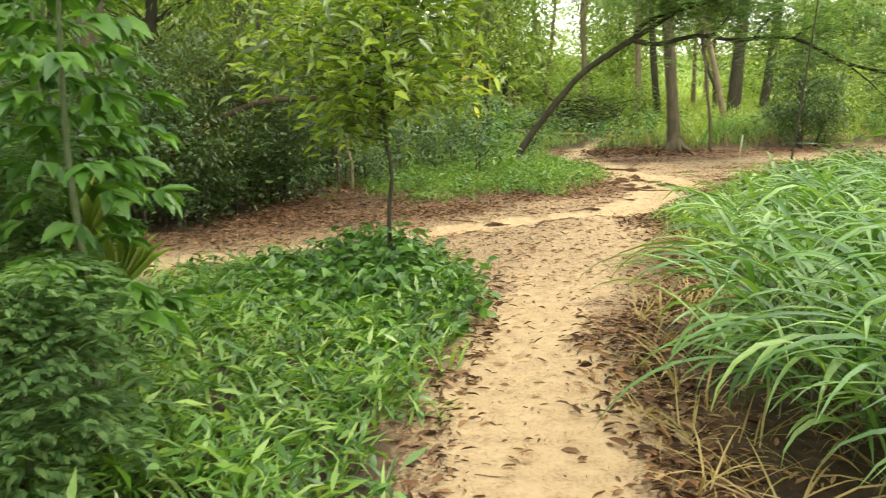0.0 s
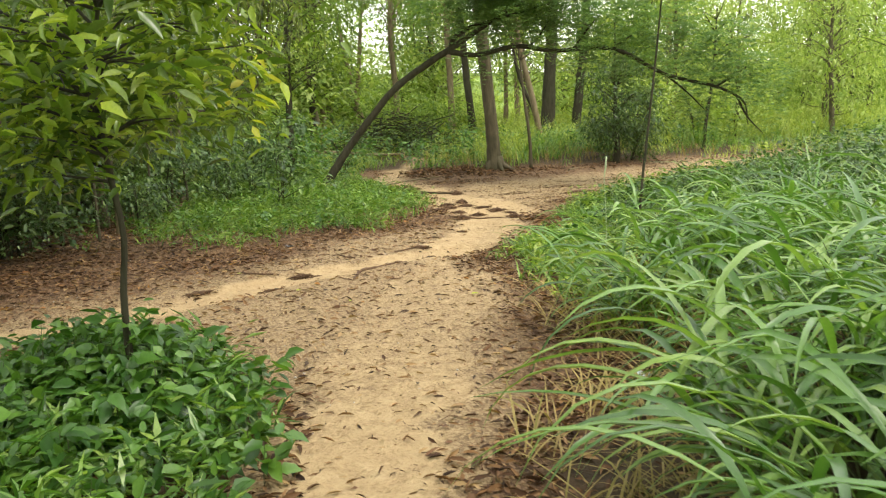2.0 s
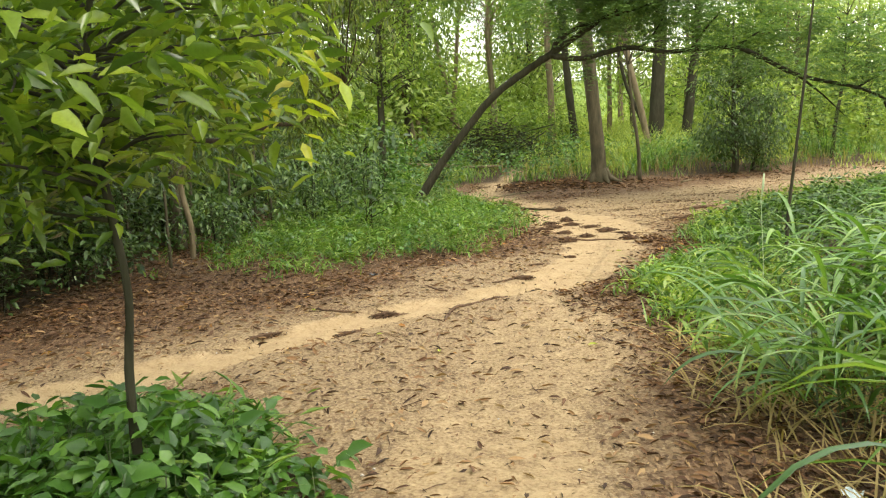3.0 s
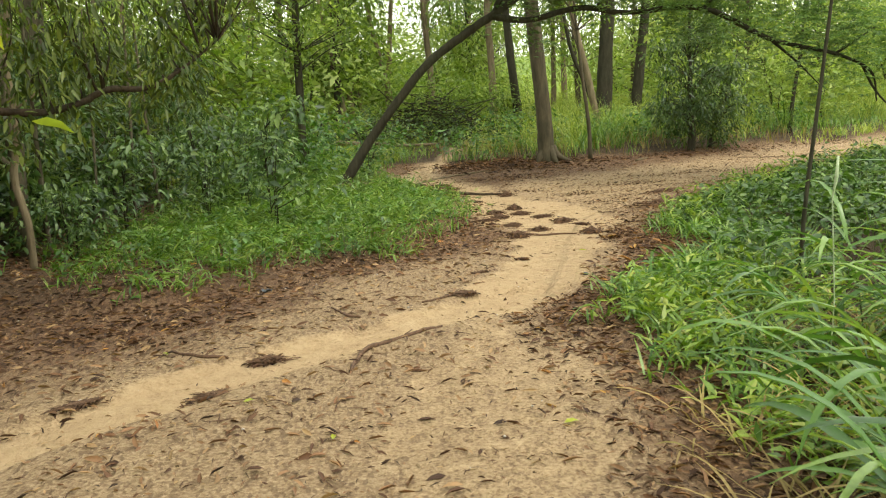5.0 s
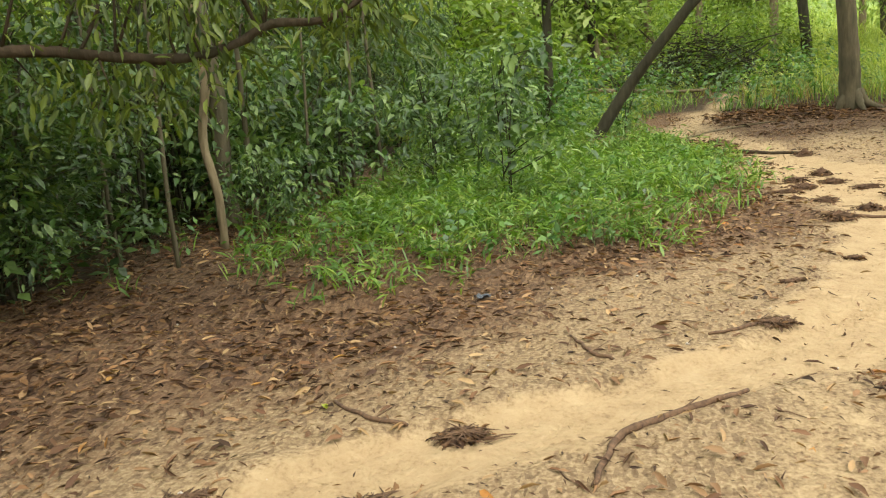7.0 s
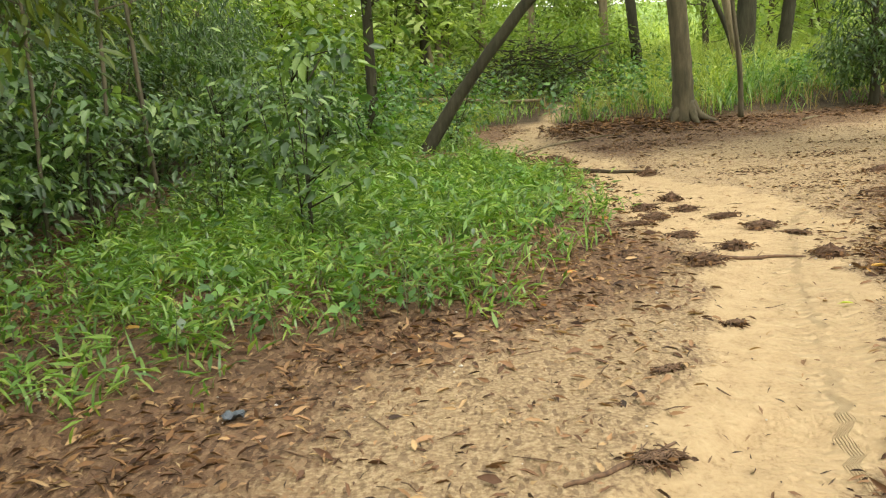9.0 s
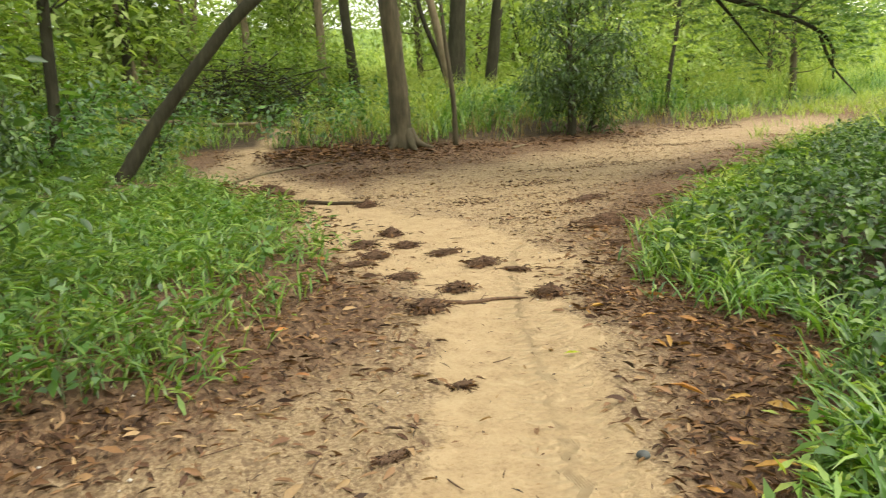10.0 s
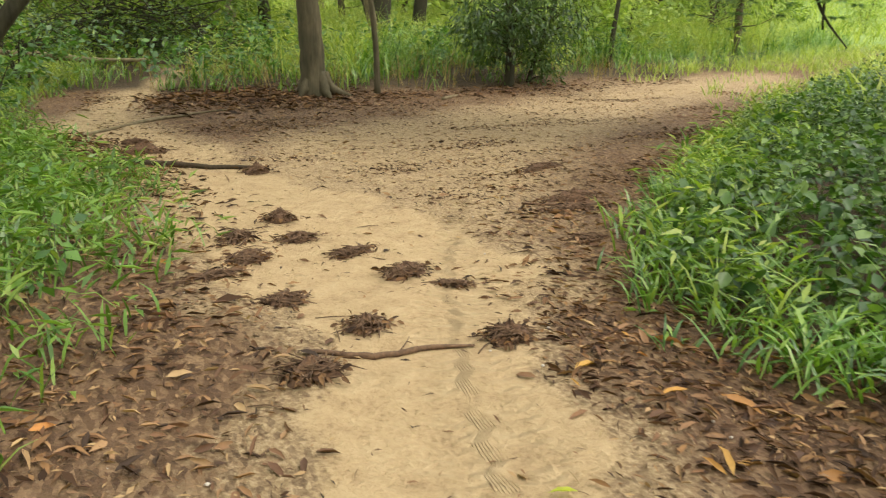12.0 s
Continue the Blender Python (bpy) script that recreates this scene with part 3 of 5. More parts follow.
pts = sow(230, 3.4, 6.5, 9.2, 13.0, lambda x, y: (x > right_edge(y) + 0.4 + 0.5 * ramp(y, 10.0, 10.6)) * np.where(y < 12.0, 0.42, 0.04))
cane_grass(g, gc, pts, 4, 0.85, 0.66, 0.042, np.pi, 0.4)
ob = tagged(new("tall_grass"), "loose tufts of tall green grass beside leaf litter", "grass", kind="stuff")
part("blades", g, M_TALL, ob)
part("canes", gc, M_STEM, ob)
g = Geo()
pts = sow(6000, 5.5, 26, 3, 26, lambda x, y: (x > 6.2) * ((y < 13.2) | (x > right_edge(y) + 6.5) | ((x > right_edge(y) + 3.0) & (R.random(len(x)) < 0.3) & (y < 17))) * 0.36)
tufts(g, pts, 9, 1.6, 0.034, 1.25, -0.5, 4)
stuff("tall_grass", g, M_TALL, "field of tall green grass under scattered trees", "grass")
g = Geo()
pts = sow(900, 1.8, 6.5, 1.5, 12.5, lambda x, y: (x > right_edge(y) - 0.15) * 0.5)
tufts(g, pts, 7, 0.5, 0.012, 0.7, -0.3, 4)
pts = sow(420, 2.3, 4.8, 6.6, 11.2, lambda x, y: ramp(x - right_edge(y), -0.35, 0.1) * ramp(right_edge(y) + 1.1 - x, 0, 0.4) * 0.6)
tufts(g, pts, 6, 0.38, 0.011, 0.45, -0.35, 4, radius=0.08)
stuff("dry_grass", g, M_DRY, "dry straw-coloured grass at the foot of green tufts", "dry grass")

g = Geo()
pts = sow(13500, -2.5, 4.5, 13.7, 30, lambda x, y: ramp(island_edge(y) - x, -0.3, 1.5) * ramp(x - wood_edge(y), -0.3, 1.3) * (0.26 + 0.74 * ramp(y, 14.2, 16.6)) * (0.3 + 0.7 * ramp(x - wood_edge(y) + 0.25 * (y - 17), 0.7, 2.2)) * (0.4 + 0.4 * ramp(y, 16.5, 19) + 0.5 * vnoise(x * 1.5, y * 1.5, 12) + 0.5 * vnoise(x * 3.4, y * 3.4, 13)))
pts = pts[np.hypot(pts[:, 0] - 2.3, pts[:, 1] - 23.7) > 0.6]
for near, high in ((pts[:, 1] < 16.8, 0.19), (pts[:, 1] >= 16.8, 0.27)):
    tufts(g, pts[near], 4, high, 0.016, 1.1, -0.2, 3, radius=0.08)
    leafy_stems(g, pts[near], 6, high, 0.13, 0.18)
stuff("short_grass", g, M_SHORT, "bright green grass bank between path and woods", "grass")
g = Geo()
pts = sow(8500, -7, 1.05, 0.0, 10.4, lambda x, y: ramp(front_edge(np.minimum(x, 0.2)) - y, 0, 0.4) * ramp(left_start(y) - x, -0.08, 0.5) * ramp(x, -7, -4) * 0.8)
pts = pts[R.random(len(pts)) < 0.55]
tufts(g, pts, 5, 0.36, 0.024, 1.0, -0.35, 4, True, 0.06)
leafy_stems(g, pts, 6, 0.26, 0.15, 0.2)
stuff("short_grass", g, M_LUSH, "short green grass along the start of the footpath", "grass")
g = Geo()
pts = sow(3600, 3.5, 9, 11.2, 20.5, lambda x, y: ramp(x - right_edge(y), -0.15, 0.5) * ramp(right_edge(y) + 1.3 - x, 0, 0.5) * (0.35 + 0.5 * ramp(vnoise(x * 3, y * 3, 71), -0.3, 0.4)))
tufts(g, pts, 7, 0.28, 0.018, 1.0, -0.2, 3, radius=0.06)
leafy_stems(g, pts, 4, 0.2, 0.1, 0.2)
stuff("short_grass", g, M_LUSH, "low green grass fringing the path and weeds", "grass")
g = Geo()
pts = sow(5200, 5.3, 15, 16.6, 27, lambda x, y: ramp(x - right_edge(y), 0.1, 0.5) * ramp(right_edge(y) + 1.0 + 0.25 * (y - 16) - x, 0, 0.8) * (0.3 + 0.7 * ramp(vnoise(x * 1.4, y * 1.4, 101), -0.4, 0.4)) * (0.4 + 0.6 * ramp(y, 17, 20)))
tufts(g, pts, 4, 0.42, 0.022, 1.1, -0.3, 3, radius=0.07)
leafy_stems(g, pts, 6, 0.45, 0.12, 0.24)
stuff("short_grass", g, M_CARPET, "bright green grass growing up through the weeds", "grass")
g = Geo()
pts = np.concatenate([sow(7500, -26, 0.5, -22, 8, lambda x, y: ramp(front_edge(np.minimum(x, 0.2)) - y, 0, 0.8) * (x < left_start(y)) * (1 - ramp(x, -7, -4) * ramp(y, -1, 1))),
                      sow(6500, 2.2, 26, -22, 4, lambda x, y: 1 - ramp(y, 0.3, 1.5) * (x < 8))])
tufts(g, pts, 7, 0.7, 0.03, 1.1, -0.4, 2, radius=0.2)
stuff("meadow_grass", g, M_LUSH, "rough green grass on both sides of the path's start", "grass")
g = Geo()
pts = sow(1300, 4.6, 14, 14.5, 26, lambda x, y: ramp(x - right_edge(y), 0.2, 1.2) * (x < right_edge(y) + 6) * ramp(vnoise(x * 0.8, y * 0.8, 83), -0.4, 0.4) * 0.6)
tufts(g, pts, 7, 0.6, 0.02, 1.1, -0.4, 4, radius=0.08)
stuff("grass_tufts", g, M_SHORT, "thin green grass standing among broad-leaved weeds", "grass")
g = Geo()
pts = sow(160, 4.0, 6.2, 13.4, 16.6, lambda x, y: ramp(x - right_edge(y), 0.05, 0.4) * 0.5)
tufts(g, pts, 18, 0.42, 0.024, 1.0, -0.5, 5, True, 0.04)
stuff("grass_tufts", g, M_LUSH, "broad-bladed green grass tufts growing out of leaf litter", "grass")
g = Geo()
pts = sow(6500, 3, 34, 28.4, 48, lambda x, y: ramp(y - back_edge(x), 0, 2.0) * (0.6 + 0.5 * vnoise(x * 0.6, y * 0.6, 31)) * off_trail(x, y) * off_trail(x + 0.3, y - 0.5))
tall = ramp(vnoise(pts[:, 0] * 0.45, pts[:, 1] * 0.45, 33) + 0.3 * ramp(pts[:, 0], 8, 20), -0.9, 0.9) * ramp(pts[:, 1] - back_edge(pts[:, 0]), -1.0, 2.5)
# deeper grass gets the tone with sunlight painted in, the near strip plain green
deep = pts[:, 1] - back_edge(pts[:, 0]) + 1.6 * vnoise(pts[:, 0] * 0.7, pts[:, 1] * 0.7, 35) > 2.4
for zone, mat, label in ((deep, M_BRIGHT, "tall grass in a sun-brightened tone between woodland trees"), (~deep, M_LUSH, "green grass and weeds of uneven height behind the clearing")):
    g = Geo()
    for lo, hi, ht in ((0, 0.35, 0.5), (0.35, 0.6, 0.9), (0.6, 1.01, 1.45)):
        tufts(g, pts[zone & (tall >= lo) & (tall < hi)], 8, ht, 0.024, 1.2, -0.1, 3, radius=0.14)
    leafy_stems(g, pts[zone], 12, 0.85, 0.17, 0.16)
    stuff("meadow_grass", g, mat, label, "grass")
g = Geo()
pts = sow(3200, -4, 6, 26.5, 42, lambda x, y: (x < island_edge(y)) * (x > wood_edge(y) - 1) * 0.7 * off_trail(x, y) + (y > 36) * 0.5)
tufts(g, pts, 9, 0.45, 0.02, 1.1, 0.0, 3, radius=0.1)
stuff("meadow_grass", g, M_BRIGHT, "low grass in a sun-brightened tone beside a narrow woodland trail", "grass")
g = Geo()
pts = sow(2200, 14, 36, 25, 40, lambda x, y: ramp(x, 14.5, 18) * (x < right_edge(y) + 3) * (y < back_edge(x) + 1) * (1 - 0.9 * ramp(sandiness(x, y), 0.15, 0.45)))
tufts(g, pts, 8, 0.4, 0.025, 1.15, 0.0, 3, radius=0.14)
stuff("meadow_grass", g, M_BRIGHT, "low grass in a sun-brightened tone where the clearing ends", "grass")
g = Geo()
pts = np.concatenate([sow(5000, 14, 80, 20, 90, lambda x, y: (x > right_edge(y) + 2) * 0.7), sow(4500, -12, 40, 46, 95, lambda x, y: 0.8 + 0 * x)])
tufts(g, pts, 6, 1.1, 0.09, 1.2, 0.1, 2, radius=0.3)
stuff("meadow_grass", g, M_BRIGHT, "open meadow of tall grass in a sun-brightened tone beyond the trees", "grass")


def weed_bed(name, roots, height, leaf, material, label, per=14, fine=True):
    """A bed of broad-leaved weeds: thin stems with whorls of leaves up to the given height."""
    ob = tagged(new(name), label, "weeds", kind="stuff")
    n = len(roots)
    g = Geo()
    hs = height(roots[:, 0], roots[:, 1]) * R.uniform(0.55, 1.1, n)
    tip = roots + np.stack([R.normal(0, 0.06, n), R.normal(0, 0.06, n), hs], -1)
    t = np.repeat(R.uniform(0.25, 1.05, (n, per)).ravel()[:, None], 1, 1)
    p = np.repeat(roots, per, 0) * (1 - t) + np.repeat(tip, per, 0) * t
    az = R.uniform(-np.pi, np.pi, n * per)
    p = p + 0.05 * np.stack([np.cos(az), np.sin(az), 0 * az], -1)
    ln = leaf * R.uniform(0.55, 1.2, n * per)
    leaves(g, p, az, R.normal(-0.05, 0.48, n * per), R.normal(0, 0.42, n * per), ln, ln * R.uniform(0.42, 0.72, n * per), fine)
    part("foliage", g, material, ob)
    g = Geo()
    blades(g, roots, R.uniform(-3, 3, n), hs * 1.05, np.full(n, 0.008), np.full(n, 1.5), np.full(n, 1.35), 2)
    part("stems", g, M_STEM, ob)
    return ob


pts = sow(7600, 4.3, 19, 13.2, 28, lambda x, y: ramp(x - right_edge(y), 0.25, 0.9) * (x < right_edge(y) + 7) * (0.4 + 0.6 * ramp(y, 14, 16)))
far = pts[:, 1] + 0.5 * (pts[:, 0] - 5) > 19
for some, detailed in ((pts[~far], True), (pts[far], False)):
    weed_bed("broadleaf_weeds", some, lambda x, y: (0.2 + 0.15 * np.clip(x - right_edge(y), 0, 5.5)) * (1 + 0.5 * vnoise(x * 1.9, y * 1.9, 61)), 0.1, M_WEED, "dark green broad-leaved weeds in a dense bed by the path", 15, detailed)
pts = sow(900, -1.5, 1.0, 6.6, 10.3, lambda x, y: ramp(front_edge(x) - y, 0, 0.3) * (x < left_start(y)) * np.exp(-((x + 0.05) ** 2 / 0.8 + (y - 8.9) ** 2 / 1.2)))
weed_bed("leafy_bush", pts, lambda x, y: (0.26 + 0.42 * np.exp(-((x - 0.05) ** 2 + (y - 9.0) ** 2) / 0.3)) * (1 + 0.4 * vnoise(x * 3.1, y * 3.1, 95)), 0.12, M_BUSH, "low leafy green bush round the foot of a young tree", 18)
pts = sow(1500, -5, 0.9, 2, 9.5, lambda x, y: ramp(front_edge(x) - y, 0, 0.4) * (x < left_start(y)) * 0.45)
weed_bed("broadleaf_weeds", pts, lambda x, y: 0.22 + 0 * x, 0.075, M_BUSH, "low green weeds mixed with grass beside the path", 10)
pts = sow(900, -2.2, 3.6, 15.5, 28, lambda x, y: (x < island_edge(y) - 0.5) * (x > wood_edge(y)) * 0.35)
weed_bed("broadleaf_weeds", pts, lambda x, y: 0.32 + 0 * x, 0.09, M_BUSH, "leafy green weeds in the grass bank", 9, False)
pts = sow(2500, -9, -1, 9, 34, lambda x, y: ramp(wood_edge(y) + 0.3 - x, 0, 0.6) * 0.5)
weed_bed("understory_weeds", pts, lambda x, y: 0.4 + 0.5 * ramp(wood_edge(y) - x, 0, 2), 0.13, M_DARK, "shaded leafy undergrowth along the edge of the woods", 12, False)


pts = sow(900, 4.5, 19, 29, 36, lambda x, y: ramp(y - back_edge(x), 0.3, 1.2) * ramp(vnoise(x * 0.5, y * 0.5, 51), -0.3, 0.6) * off_trail(x, y) * off_trail(x + 0.3, y - 0.5))
weed_bed("leafy_undergrowth", pts, lambda x, y: 0.9 + 0 * x, 0.17, M_BUSH, "leafy green undergrowth in tall grass under the trees", 14, False)
g = Geo()
pts = sow(170, 5, 17, 28.2, 32, lambda x, y: ramp(y - back_edge(x), -0.2, 0.4) * 0.7)
tufts(g, pts, 6, 0.7, 0.013, 1.2, 0.2, 3, radius=0.1)
stuff("dry_grass", g, M_DRY, "withered brown stalks among green grass by the clearing", "dry grass")


# ---- fallen leaves and twigs ----
def litter(n, x0, x1, y0, y1, keep, material, label, size=0.075, fine=True):
    p = sow(n, x0, x1, y0, y1, keep)
    k = len(p)
    p[:, 2] += R.uniform(0.004, 0.022, k)
    g = Geo()
    ln = size * R.uniform(0.5, 1.5, k)
    leaves(g, p, R.uniform(-np.pi, np.pi, k), R.normal(0.05, 0.22, k), R.normal(0, 0.5, k), ln, ln * R.uniform(0.14, 0.36, k), fine)
    return stuff("leaf_litter", g, material, label, "fallen leaves")


bare = lambda x, y: 1 - sandiness(x, y)
open_soil = lambda x, y: 1 - 0.72 * greenness(x, y)
litter(60000, -3.5, 7, 2.5, 20, lambda x, y: (0.13 + 0.1 * (y < 9) + 1.3 * bare(x, y)) * open_soil(x, y) * 0.7, M_LITTER, "small brown leaf scraps strewn over sandy soil", 0.036, False)
litter(30000, -3.5, 7, 2.5, 20, lambda x, y: (0.02 + 0.14 * (y < 9.5) + bare(x, y) ** 1.05) * open_soil(x, y), M_LITTER, "brown dry leaves scattered over bare sandy soil", 0.075)
litter(19000, 3.0, 6.4, 7.8, 18, lambda x, y: bare(x, y) * ramp(x - right_edge(y), -1.2, -0.6) * ramp(right_edge(y) + 0.8 - x, 0, 0.3) * 0.9, M_LITTERDARK, "damp dark brown leaves heaped between path and weeds", 0.062)
litter(28000, -5, 16, 19, 32, lambda x, y: (bare(x, y) * 0.95 + 0.05) * (1 - 0.6 * greenness(x, y)) * (0.12 + 0.88 * ramp(vnoise(x * 0.5, y * 2.0, 41) + 0.4 * vnoise(x * 2.1, y * 4.0, 43), -0.15, 0.55)), M_LITTER, "brown leaf litter round a clearing among trees", 0.07, False)
litter(16000, 3.8, 9.5, 25.4, 31, lambda x, y: np.exp(-((x - 6.0) / 1.7) ** 2 - ((y - 27.7 - 0.15 * (x - 6)) / 1.1) ** 2) * off_trail(x, y), M_LITTERDARK, "dark mound of fallen leaves beside a big tree", 0.13, False)
litter(24000, 1.5, 5.6, 17.5, 24.6, lambda x, y: np.exp(-((x - island_edge(y) - 0.15) / 0.35) ** 2) * (0.25 + 0.75 * ramp(y, 20.5, 22.5)) * 0.9, M_LITTERDARK, "damp dark leaves and bark washed against a grass bank", 0.085, False)
litter(26000, 5.2, 14, 18, 27, lambda x, y: np.exp(-((x - right_edge(y) + 0.4) / 0.55) ** 2) * ramp(vnoise(x * 0.8, y * 2.4, 47), -0.4, 0.5), M_LITTERDARK, "dark drifts of damp leaves at the edge of the weeds", 0.085, False)
litter(15000, 5, 17, 25.5, 31, lambda x, y: np.exp(-((y - back_edge(x) + 0.35) / 0.5) ** 2) * (0.35 + 0.65 * ramp(vnoise(x * 1.1, y * 1.1, 48), -0.4, 0.4)), M_LITTERDARK, "dark fallen leaves along the grass behind the clearing", 0.1, False)
litter(52000, 3.8, 17, 19, 30, lambda x, y: (0.015 + ramp(vnoise(x * 0.4 + 0.3 * y, y * 1.9 - 0.7 * x, 91) + 0.45 * vnoise(x * 1.1, y * 4.0, 92), 0.3, 0.7)) * (1 - greenness(x, y)) * ramp(x - island_edge(y), 0.2, 0.8) * (1 - ramp(inside(x, y, TRACK), -0.25, 0.05)), M_LITTERDARK, "dark streaks of washed leaf scraps across the clearing", 0.055, False)
litter(9000, 3.8, 15, 18.5, 29, lambda x, y: (1 - greenness(x, y)) * ramp(x - island_edge(y), 0, 0.5) * (1 - 0.9 * ramp(inside(x, y, TRACK), -0.25, 0.05)) * 0.7, M_LITTER, "small pale leaf scraps over the sandy clearing", 0.05, False)
litter(9000, 1.4, 3.8, 2.5, 9, lambda x, y: np.exp(-((x - right_edge(y) + 0.05) / 0.28) ** 2), M_LITTERDARK, "damp brown leaves at the foot of tall grass", 0.085)
litter(5000, -0.6, 1.6, 2.5, 9, lambda x, y: np.exp(-((x - left_start(y) - 0.08) / 0.13) ** 2), M_LITTERDARK, "damp brown leaves along the edge of short grass", 0.075)
litter(24000, -3.2, 3.2, 12.8, 18.5, lambda x, y: ramp(bare(x, y), 0.6, 1.0) * open_soil(x, y) * (0.3 + 0.7 * ramp(vnoise(x * 1.2, y * 1.2, 49), -0.4, 0.4)) * 0.6, M_LITTERDARK, "dark reddish leaves fallen thickly before a grass bank", 0.075, False)
litter(260, -3, 7, 4, 20, lambda x, y: bare(x, y) * open_soil(x, y), M_ORANGE, "scattered orange and yellow fallen leaves", 0.085)
litter(70, 4.0, 6.0, 13.6, 17.2, lambda x, y: bare(x, y) * ramp(x - right_edge(y), -1.2, -0.5), M_ORANGE, "orange fallen leaves among damp brown ones", 0.12)
g = Geo()
pts = sow(16000, -2.5, 9, 3.5, 25, lambda x, y: (0.22 + 0.78 * ramp(bare(x, y), 0, 0.4)) * open_soil(x, y) * 0.75)
pts[:, 2] += 0.006
k = len(pts)
ln = R.uniform(0.03, 0.11, k)
leaves(g, pts, R.uniform(-np.pi, np.pi, k), R.normal(0, 0.08, k), R.normal(0, 0.4, k), ln, R.uniform(0.004, 0.009, k))
stuff("plant_fragments", g, M_DEBRISBITS, "dark thin plant fragments washed over the sand", "plant debris")
g = Geo()
pts = sow(1500, -2.5, 7, 3, 22, lambda x, y: (1 - 0.75 * greenness(x, y)) * (0.12 + 0.88 * bare(x, y)))
for p in pts:
    a, ln = R.uniform(-np.pi, np.pi), R.uniform(0.05, 0.2)
    d = np.array([np.cos(a), np.sin(a), 0]) * ln
    q = np.array([p - d / 2, p + [0, 0, 0.004] + R.normal(0, 0.006, 3), p + d / 2])
    q[:, 2] += 0.008
    tube(g, q, [0.003, 0.004, 0.002], 4)
stuff("twigs", g, M_TWIG, "small dead twigs strewn over the sand", "twigs")


g = Geo()
pts = sow(420, -2.5, 7, 8, 20, lambda x, y: (0.25 + 0.75 * bare(x, y)) * open_soil(x, y))
cube_round = np.array([(1, 0, 0), (0, 1, 0), (-1, 0, 0), (0, -1, 0), (0, 0, 0.7), (0, 0, -0.7)])
for p in pts:
    v = cube_round * R.uniform(0.004, 0.012) * R.uniform(0.7, 1.3, (6, 3)) + p + [0, 0, 0.008]
    g.add(v, np.array([(0, 1, 4), (1, 2, 4), (2, 3, 4), (3, 0, 4), (1, 0, 5), (2, 1, 5), (3, 2, 5), (0, 3, 5)]))
stuff("pebbles", g, plain_mat("pale_pebble", (0.35, 0.3, 0.24), (0.65, 0.6, 0.52), 60, 0.7), "small pale pebbles lying in sand and leaf scraps", "pebbles")


def debris_pile(x, y, w, d, h, turn):
    z = float(ground_z(x, y))
    ob = thing("debris_pile", "small dark pile of washed-up twigs and leaves on sand", "debris pile", (x, y, z - 0.01), "debris piles on the sandy path")
    ob.rotation_euler = (0, 0, turn)
    g = Geo()
    u, v = np.meshgrid(np.linspace(0, 1, 9), np.linspace(0, 2 * np.pi, 18, endpoint=False), indexing="ij")
    rr = u * (1 + 0.25 * np.sin(3 * v + x * 7) + 0.15 * R.uniform(-1, 1, u.shape))
    hz = 0.95 * h * np.clip(1 - u ** 1.6, 0, 1) * (1 + 0.35 * R.uniform(-1, 1, u.shape)) - 0.012 * u
    i, j = np.meshgrid(np.arange(8), np.arange(18), indexing="ij")
    o, k = i * 18 + j, i * 18 + (j + 1) % 18
    g.add(np.stack([rr * w * 0.36 * np.cos(v), rr * d * 0.36 * np.sin(v), hz], -1).reshape(-1, 3), np.stack([o, o + 18, k + 18, k], -1).reshape(-1, 4))
    mound = part("mound", g, M_DEBRIS, ob)
    g = Geo()
    for _ in range(64):
        a, q = R.normal(0, 0.8), R.normal(0, 0.36, 2)
        p = np.array([q[0] * w / 2, q[1] * d / 2, h * 0.7 * max(0.0, 1 - 1.3 * np.hypot(*q)) + 0.016])
        dv = np.array([np.cos(a), np.sin(a), R.normal(0, 0.12)]) * R.uniform(0.025, 0.095) * min(1.0, (w / 0.36) ** 2)
        tube(g, np.array([p - dv, p + [0, 0, 0.008], p + dv]), [0.0025, 0.0045, 0.0015], 4)
    tagged(part("twig_tangle", g, M_TWIG, mound), kind="stuff")
    g = Geo()
    leaf_cloud(g, [(0, 0, h * 0.45)], np.array([w * 1.4, d * 1.4, h * 0.5]) * 0.14, 110, 0.045, 0.45, True, -0.1)
    tagged(part("leaf_scatter", g, M_LITTERDARK, mound), kind="stuff")


